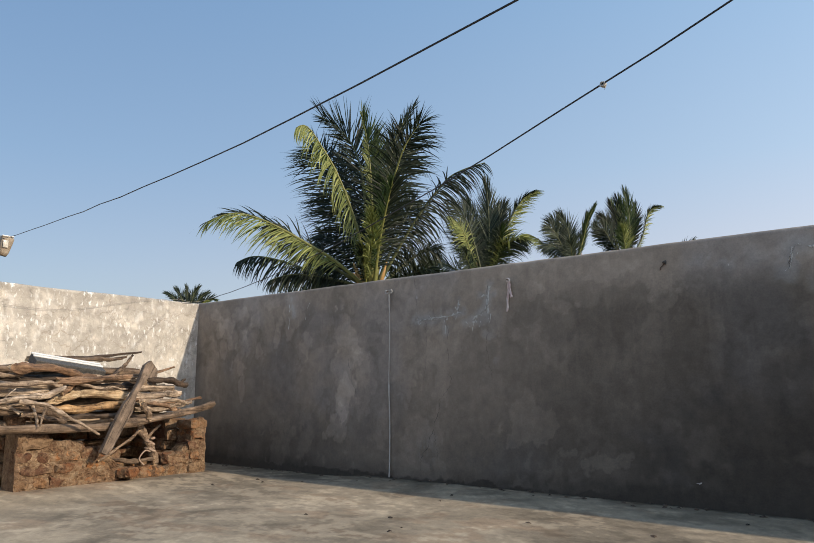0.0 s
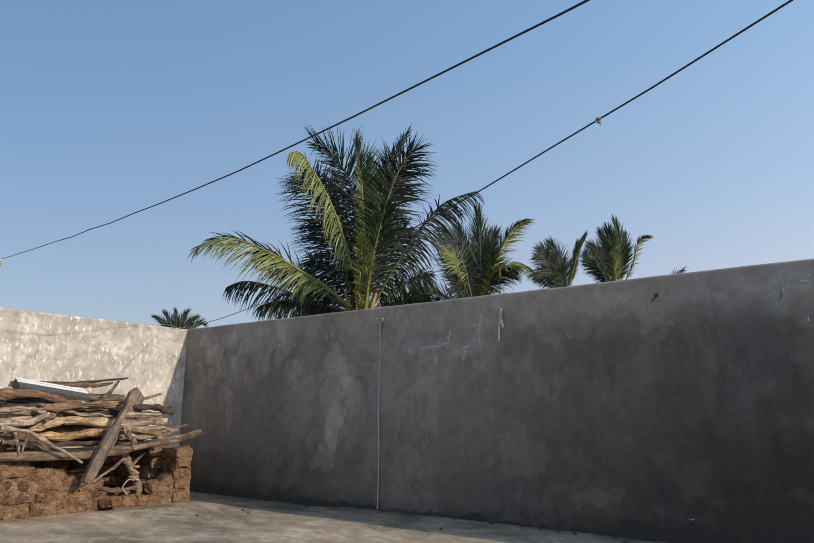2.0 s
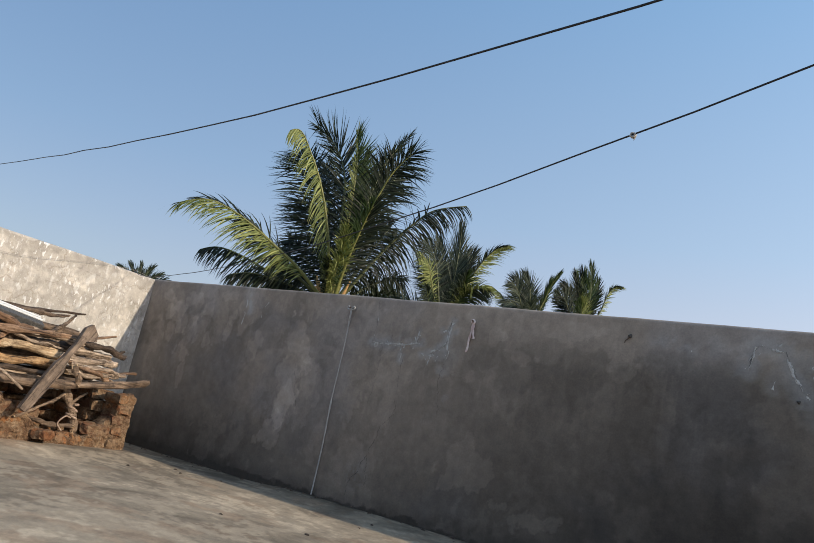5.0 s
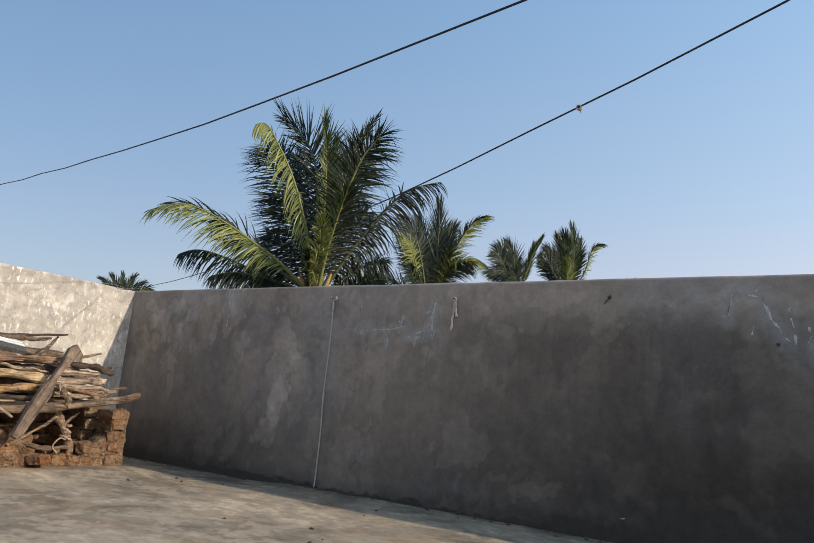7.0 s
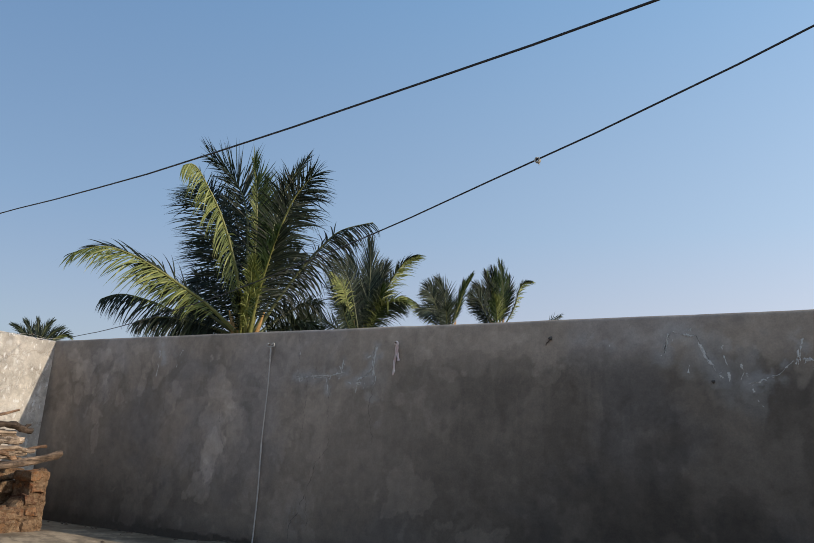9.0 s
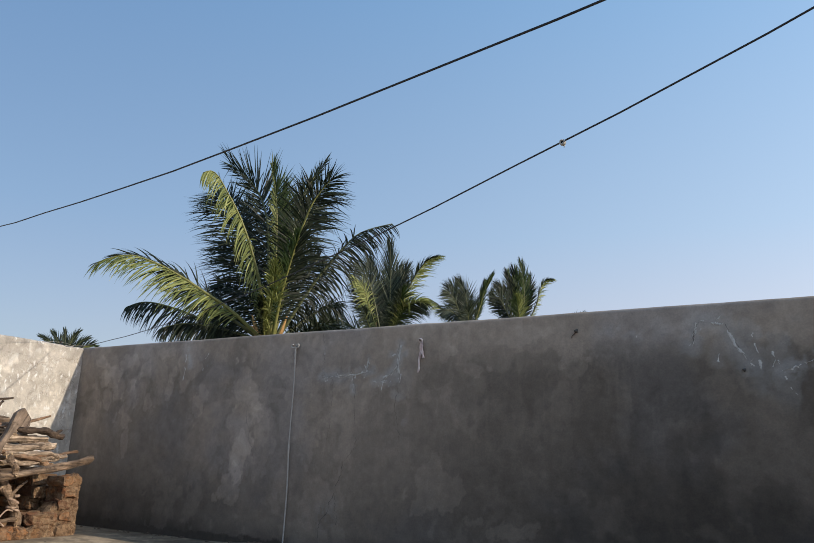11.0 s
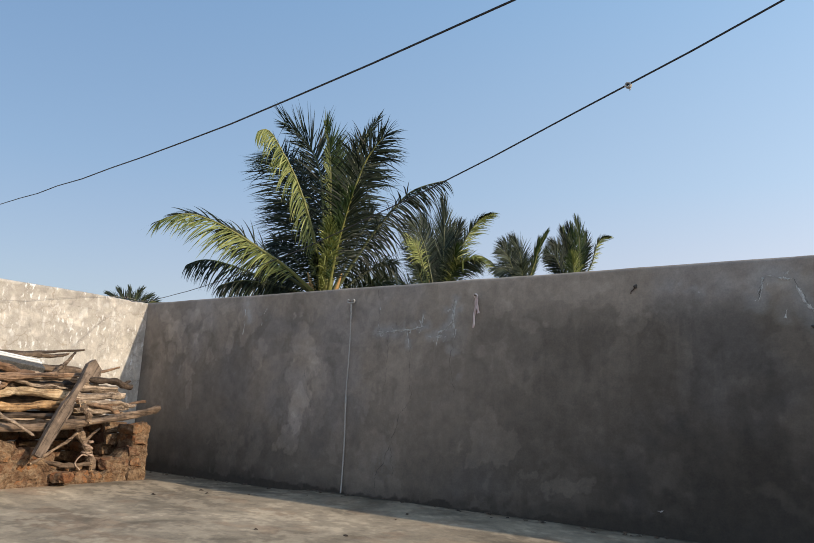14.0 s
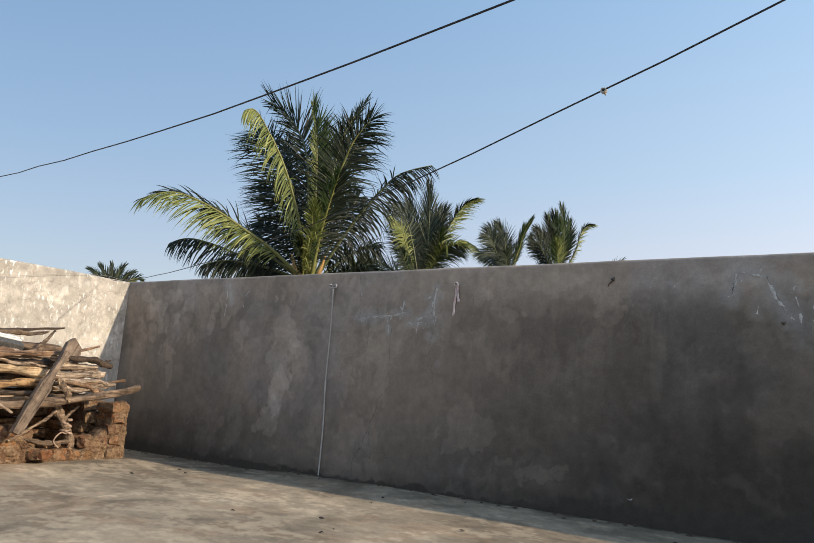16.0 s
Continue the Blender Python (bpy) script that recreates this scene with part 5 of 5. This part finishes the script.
# the eroded mud face of the front wall, thick in places and fallen off the bricks in others
tops = ((-2.21, 0.385), (-2.0, 0.375), (-1.965, 0.30), (-1.74, 0.285), (-1.69, 0.225), (-1.54, 0.20), (-1.46, 0.10), (-1.30, 0.045), (-1.10, 0.04), (-1.02, 0.06), (-0.97, 0.10), (-0.90, 0.135), (-0.86, 0.18), (-0.81, 0.23), (-0.795, 0.395), (-0.66, 0.425))
ry = np.arange(-2.207, -0.660, 0.0105)
rows_f = np.linspace(0, 1, 40)
strip_v = []
for y in ry:
    top = float(np.interp(y, [t[0] for t in tops], [t[1] for t in tops])) + 0.03 + 0.022 * noise.noise(Vector((y * 16, 1.0, 0.0))) + 0.014 * noise.noise(Vector((y * 47, 2.0, 0.0)))
    row = []
    for f in rows_f:
        z = BASE - 0.02 + (top + 0.02) * f
        q = Vector((0.0, y, z))
        bulge = 0.022 * noise.noise(q * 6.5) + 0.016 * noise.noise(q * 15) + 0.012 * noise.noise(q * 38) + 0.006 * noise.noise(q * 80)
        edge = 0.030 * max(0.0, (f - 0.88) / 0.12) ** 2
        row.append(mortar.verts.new((FRONT - 0.008 + bulge - edge - (0.008 if y > -1.02 else 0.0), y + 0.010 * noise.noise(q * 22), z)))
    row.append(mortar.verts.new((FRONT - 0.10, y, BASE + top + 0.012 * noise.noise(Vector((y * 20, 5.0, 0.0))))))
    row.append(mortar.verts.new((FRONT - BL + 0.012, y, BASE + top - 0.02)))
    row.append(mortar.verts.new((FRONT - BL + 0.012, y, BASE - 0.02)))
    strip_v.append(row)
for r0, r1 in zip(strip_v, strip_v[1:]):
    for k in range(len(r0) - 1):
        mortar.faces.new((r0[k], r1[k], r1[k + 1], r0[k + 1]))
mortar.faces.new(strip_v[0])
mortar.faces.new(strip_v[-1][::-1])
bed = part("mortar", mortar, M_MORTAR, enclosure, "dried mud mortar", False)
bed.location = -enclosure.location
bed["kind"] = "stuff"


# ---- firewood ----
def stick(ctrl, r0, r1, mat, label="crooked grey-brown firewood stick in the stack", seed=0, squash=1.0, sides=11, rough=0.22, forks=()):
    """A stick through control points (x, y, z) with its own cut ends; forks: (share along, end point, radius)."""
    c = [Vector(p) for p in ctrl]
    rnd = random.Random(seed)
    if len(c) == 2:
        mid = (c[0] + c[1]) / 2 + Vector((rnd.uniform(-0.01, 0.01), 0, rnd.uniform(-0.015, 0.015)))
        c = [c[0], c[0].lerp(mid, 0.6) + Vector((0, 0, rnd.uniform(-0.012, 0.012))), mid.lerp(c[1], 0.5) + Vector((0, 0, rnd.uniform(-0.012, 0.012))), c[1]]
    org = c[0].copy()
    pts = [p - org for p in curve_points(c, 30)]
    n = len(pts)
    w1, w2, w3 = rnd.uniform(0, 6), rnd.uniform(0, 6), rnd.uniform(0.5, 1.3)
    for i, p in enumerate(pts):
        wob = 0.006 * w3 * math.sin(i * 0.31 + w1) + 0.0016 * math.sin(i * 0.92 + w2)
        p += Vector((wob * 0.7, 0, wob)) * min(1, i / 3)
    bm = bmesh.new()
    radii = [0.86 * (r0 + (r1 - r0) * i / (n - 1)) for i in range(n)]
    for k in range(rnd.randint(1, 3)):
        j = rnd.randint(3, n - 4)
        for q, f in ((-1, 1.12), (0, 1.22), (1, 1.1)):
            radii[j + q] *= f
    rings = tube(bm, pts, radii, sides, squash, rough, seed, 1)
    for ring, along_, rr in ((rings[0], (pts[0] - pts[1]).normalized(), radii[0]), (rings[-1], (pts[-1] - pts[-2]).normalized(), radii[-1])):
        for v in ring:
            v.co += along_ * rr * rnd.uniform(-0.7, 1.1)
    for share, end, r in forks:
        j = int(share * (n - 1))
        e = Vector(end) - org
        tube(bm, [pts[j], pts[j].lerp(e, 0.5) + Vector((0, 0, 0.01)), e], [r * 1.2, r, r * 0.6], 7, 1.0, 0.12, seed + 5, 1)
    ob = part("firewood_stick", bm, [mat, M_CUT], smooth=False)
    ob.location = org
    return tagged(ob, label, "firewood", "firewood stack")


# the long front log and the leaning pieces
stick([(1.16, -2.75, 0.425), (1.2, -2.3, 0.425), (1.21, -1.62, 0.425), (1.2, -1.05, 0.475), (1.2, -0.655, 0.565)], 0.033, 0.033, M_BARK, "long grey-brown log lying across the front of the stack", 1)
stick([(1.27, -2.26, 0.615), (1.29, -2.08, 0.575), (1.30, -1.9, 0.48), (1.28, -1.70, 0.365)], 0.022, 0.009, M_PALEWOOD, "thin forked bleached branch", 2, forks=((0.3, (1.27, -2.12, 0.44), 0.010),))
stick([(1.08, -1.96, 0.545), (1.1, -1.67, 0.556), (1.1, -1.36, 0.585)], 0.036, 0.028, M_ORANGE, "peeled orange-brown log in the stack", 3)
stick([(1.06, -2.02, 0.58), (1.09, -1.85, 0.645), (1.09, -1.72, 0.66), (1.08, -1.36, 0.645)], 0.026, 0.042, M_PEELED, "pale peeled log with a split end", 4)
stick([(1.12, -2.27, 0.845), (1.12, -2.1, 0.85), (1.1, -1.9, 0.825), (1.1, -1.72, 0.79), (1.08, -1.5, 0.79)], 0.040, 0.022, M_REDWOOD, "brown log with a broken orange end", 5)
stick([(1.12, -1.95, 0.755), (1.13, -1.59, 0.775), (1.12, -1.24, 0.815), (1.08, -0.97, 0.875)], 0.030, 0.010, M_REDWOOD, seed=6)
stick([(1.03, -1.85, 0.70), (1.05, -1.31, 0.735)], 0.038, 0.036, M_DARKWOOD, "dark bark log in the stack", 7)
stick([(1.12, -2.6, 0.69), (1.14, -2.13, 0.74), (1.12, -1.92, 0.725)], 0.026, 0.018, M_PALEWOOD, seed=8)
stick([(1.12, -2.6, 0.565), (1.13, -2.11, 0.55), (1.12, -1.9, 0.505)], 0.040, 0.030, M_BARK, seed=9)
stick([(1.17, -2.6, 0.585), (1.2, -2.3, 0.625), (1.19, -2.1, 0.645), (1.17, -1.93, 0.70)], 0.022, 0.024, M_PALEWOOD, seed=10)
stick([(1.02, -1.25, 0.785), (1.04, -1.0, 0.765), (1.02, -0.80, 0.735)], 0.030, 0.026, M_DARKWOOD, "dark log with a knotty end", 11, forks=((0.85, (1.04, -0.82, 0.78), 0.015),))
stick([(1.12, -1.36, 0.625), (1.14, -1.1, 0.565), (1.1, -0.9, 0.52)], 0.018, 0.020, M_REDWOOD, seed=12)
stick([(1.1, -1.3, 0.535), (1.12, -1.05, 0.545), (1.1, -0.86, 0.575)], 0.028, 0.022, M_PALEWOOD, seed=13)
stick([(0.97, -1.25, 0.735), (0.99, -1.05, 0.70), (0.97, -0.87, 0.665)], 0.036, 0.032, M_PALEWOOD, "thick bleached log in the stack", 14)
stick([(1.02, -1.12, 0.56), (1.03, -0.9, 0.58), (1.0, -0.64, 0.615)], 0.018, 0.014, M_REDWOOD, seed=15)
stick([(1.08, -1.45, 0.64), (1.1, -1.1, 0.645), (1.06, -0.88, 0.66)], 0.034, 0.030, M_PALEWOOD, "split pale log in the stack", 16, 0.8)
stick([(1.13, -1.3, 0.60), (1.14, -1.0, 0.60), (1.1, -0.80, 0.585)], 0.020, 0.016, M_PALEWOOD, seed=17)
stick([(0.72, -2.0, 0.925), (0.72, -1.7, 0.945), (0.72, -1.39, 0.965), (0.70, -1.05, 1.02)], 0.026, 0.008, M_DARKWOOD, "dark tapering branch on top of the stack", 18)
stick([(0.74, -1.75, 0.93), (0.78, -1.45, 0.935), (0.76, -1.22, 0.965)], 0.022, 0.014, M_BARK, seed=19)
stick([(0.92, -1.42, 0.79), (0.86, -1.30, 0.88), (0.82, -1.20, 0.975)], 0.020, 0.012, M_BARK, "short forked branch standing up", 20)
stick([(1.14, -1.92, 0.66), (1.1, -1.84, 0.72), (1.06, -1.76, 0.78)], 0.022, 0.018, M_REDWOOD, seed=21)
stick([(1.05, -2.6, 0.80), (1.08, -2.35, 0.80), (1.08, -2.2, 0.785)], 0.022, 0.018, M_PALEWOOD, seed=22)
stick([(1.02, -2.6, 0.775), (1.05, -2.2, 0.77), (1.05, -1.75, 0.765)], 0.020, 0.024, M_DARKWOOD, seed=23)
stick([(1.0, -2.7, 0.66), (1.04, -2.3, 0.675), (1.05, -2.0, 0.665)], 0.034, 0.034, M_PALEWOOD, "thick bleached log in the stack", 24)
stick([(1.1, -2.1, 0.48), (1.12, -1.8, 0.49), (1.1, -1.2, 0.485)], 0.024, 0.02, M_DARKWOOD, seed=25)
stick([(1.1, -1.62, 0.20), (1.12, -1.4, 0.145), (1.1, -1.13, 0.135)], 0.022, 0.018, M_BARK, "short log lying in the gap of the bricks", 26)
stick([(1.16, -1.62, 0.165), (1.14, -1.42, 0.27), (1.08, -1.26, 0.36)], 0.010, 0.014, M_BARK, "thin split lath leaning on the bricks", 27)
stick([(1.06, -1.28, 0.46), (1.08, -1.22, 0.36), (1.08, -1.15, 0.24), (1.07, -1.09, 0.11)], 0.030, 0.034, M_BARK, "upright brown stump among the bricks", 28, forks=((0.5, (1.02, -1.03, 0.40), 0.012),))
stick([(1.24, -1.33, 0.58), (1.25, -1.29, 0.51), (1.24, -1.26, 0.46)], 0.026, 0.022, M_BARK, seed=29)
stick([(1.19, -2.15, 0.60), (1.20, -2.12, 0.50), (1.19, -2.1, 0.44)], 0.012, 0.010, M_PALEWOOD, seed=30)
stick([(1.16, -2.2, 0.52), (1.18, -2.05, 0.50), (1.17, -1.9, 0.45)], 0.022, 0.02, M_BARK, seed=31)
# thin crooked branches poking out of the face
trnd = random.Random(31)
for k in range(26):
    y0 = trnd.uniform(-2.6, -1.35)
    ln = trnd.uniform(0.35, 0.8)
    z = trnd.uniform(0.50, 0.84)
    if y0 + ln > -0.95:
        z = trnd.uniform(0.50, 0.70)
    if z < 0.72 and y0 < -1.40 and y0 + ln > -1.98:
        continue
    x = 1.15 - 0.25 * max(0, z - 0.6) + trnd.uniform(-0.02, 0.03)
    r = trnd.uniform(0.008, 0.02)
    dz = trnd.uniform(-0.06, 0.06)
    stick([(x - 0.03, y0, z), (x, y0 + ln * 0.5, z + dz * 0.4 + trnd.uniform(-0.02, 0.02)), (x - 0.01, y0 + ln, z + dz)], r, r * trnd.uniform(0.4, 0.9), trnd.choice([M_BARK, M_PALEWOOD, M_REDWOOD, M_PALEWOOD]), seed=300 + k, forks=((0.6, (x + 0.03, y0 + ln * 0.8, z + trnd.uniform(-0.07, 0.07)), r * 0.6),) if k % 3 == 0 else ())
# hidden and half-hidden layers behind
frnd = random.Random(5)
mats = [M_BARK, M_DARKWOOD, M_DARKWOOD, M_PALEWOOD, M_DARKWOOD]
for layer in range(6):
    for row in range(6):
        x = 0.30 + 0.135 * row + frnd.uniform(-0.03, 0.03)
        z = 0.47 + 0.075 * layer + frnd.uniform(-0.012, 0.012)
        if z > 0.66 + 0.25 * min(1, (1.2 - x) / 0.5):
            continue
        y0 = frnd.uniform(-2.75, -2.3)
        y1 = frnd.uniform(-1.05, -0.72) - 0.05 * layer
        stick([(x, y0, z + frnd.uniform(-0.015, 0.015)), (x + frnd.uniform(-0.03, 0.03), y0 * 0.6 + y1 * 0.4, z + frnd.uniform(-0.02, 0.02)), (x, y1, z + frnd.uniform(-0.01, 0.03))], frnd.uniform(0.026, 0.042), frnd.uniform(0.018, 0.034), frnd.choice(mats), seed=100 + layer * 10 + row)

# the broad axe-shaped plank leaning on the front
bm = bmesh.new()
o = Vector((1.30, -1.665, 0.225))
outline = [(-0.026, 0.0), (-0.034, 0.08), (-0.036, 0.20), (-0.042, 0.32), (-0.036, 0.40), (-0.020, 0.46), (-0.018, 0.58), (-0.024, 0.67), (-0.034, 0.735), (-0.004, 0.79), (0.076, 0.755), (0.098, 0.705), (0.036, 0.655), (0.022, 0.60), (0.020, 0.49), (0.034, 0.43), (0.052, 0.37), (0.044, 0.28), (0.040, 0.16), (0.034, 0.06), (0.022, 0.0)]
axis = Vector((-0.06, 0.36, 0.66)).normalized()
wide = Vector((0.0, 0.88, -0.475))
wide = (wide - axis * wide.dot(axis)).normalized()
thick = axis.cross(wide).normalized()
prnd = random.Random(8)
outline = [(u + prnd.uniform(-0.003, 0.003), v) for u, v in outline]
fr = [bm.verts.new((u, v, -0.022)) for u, v in outline]
bk = [bm.verts.new((u * 1.06, v, 0.022)) for u, v in outline]
bm.faces.new(fr)
bm.faces.new(bk[::-1])
for i in range(len(fr)):
    j = (i + 1) % len(fr)
    bm.faces.new((fr[j], fr[i], bk[i], bk[j]))
bmesh.ops.bevel(bm, geom=[e for e in bm.edges if abs(e.calc_face_angle(0)) > 0.8], offset=0.006, segments=2, affect="EDGES")
bmesh.ops.recalc_face_normals(bm, faces=bm.faces[:])
ob = part("wooden_plank", bm, [M_PLANK], smooth=False)
frame_m = Matrix((wide, axis, -thick)).transposed().to_4x4()
frame_m.translation = o
ob.matrix_world = frame_m
tagged(ob, "heavy weathered plank with a flared axe-shaped end leaning on the stack", "plank")

# metal channel with white ribs on top
channel = tagged(empty("metal_channel", (0.98, -1.815, 0.892)), "grey metal channel with two white ribs lying on the firewood", "metal frame")
turn = Matrix.Rotation(radians(-7.5), 4, "X") @ Matrix.Rotation(radians(26), 4, "Y")
bm = bmesh.new()
box(bm, (-0.055, -0.27, -0.055), (0.080, 0.27, 0.012), 0.006)
box(bm, (0.076, -0.26, -0.04), (0.084, 0.26, -0.030), 0.002)
part("body", bm, M_CHANNEL, channel, "dull grey metal body", False).matrix_local = turn
for x in (-0.046, -0.004):
    bm = bmesh.new()
    box(bm, (x - 0.010, -0.271, 0.009), (x + 0.010, 0.271, 0.022), 0.006)
    part("rib", bm, M_WHITE, channel, "white painted rib", False).matrix_local = turn

# twisted rag round the stump
bm = bmesh.new()
pts = []
for i in range(60):
    f = i / 59
    an = f * 6.28 * 4.2 + 0.5 * math.sin(f * 9)
    rr = 0.040 * (1 - 0.2 * f + 0.15 * math.sin(f * 23))
    pts.append(Vector((math.cos(an) * rr, math.sin(an) * rr + 0.035 * f, -0.10 * f + 0.012 * math.sin(f * 17))))
tube(bm, pts, [0.0075 + 0.003 * math.sin(i * 0.7) for i in range(60)], 7)
tube(bm, curve_points([(0.04, 0.0, -0.10), (0.06, -0.06, -0.09), (0.05, -0.10, -0.15), (0.06, -0.06, -0.20)], 12), [0.006] * 13, 6)
ob = part("twisted_rag", bm, M_RAG)
ob.location = (1.08, -1.17, 0.30)
tagged(ob, "dirty pale rag twisted round a stump", "rag")

# dirt and dry leaf bits along the foot of the grey wall
lrnd = random.Random(12)
vs, fs = [], []
for k in range(150):
    x = lrnd.uniform(0.25, 7.0)
    y = -abs(lrnd.gauss(0.0, 0.06)) - 0.012
    if lrnd.random() < 0.2:
        x, y = lrnd.uniform(1.3, 6.0), lrnd.uniform(-1.6, -0.1)
    z = float(floor_z(x, y)) + 0.004
    r = lrnd.uniform(0.005, 0.018)
    v0 = len(vs)
    ph = lrnd.uniform(0, 6.28)
    for j in range(6):
        an = ph + j * 1.047
        rr = r * lrnd.uniform(0.6, 1.2)
        vs.append((x + math.cos(an) * rr * 1.5, y + math.sin(an) * rr * 0.8, z + lrnd.uniform(-0.004, 0.006)))
    vs.append((x, y, z + r * 0.6))
    for j in range(6):
        fs.append((v0 + j, v0 + (j + 1) % 6, v0 + 6))
litter = link_mesh("litter", data_mesh("litter", vs, fs, False), M_DARKWOOD)
tagged(litter, "dark dirt crumbs and dry leaf bits along the wall", "litter", kind="stuff")
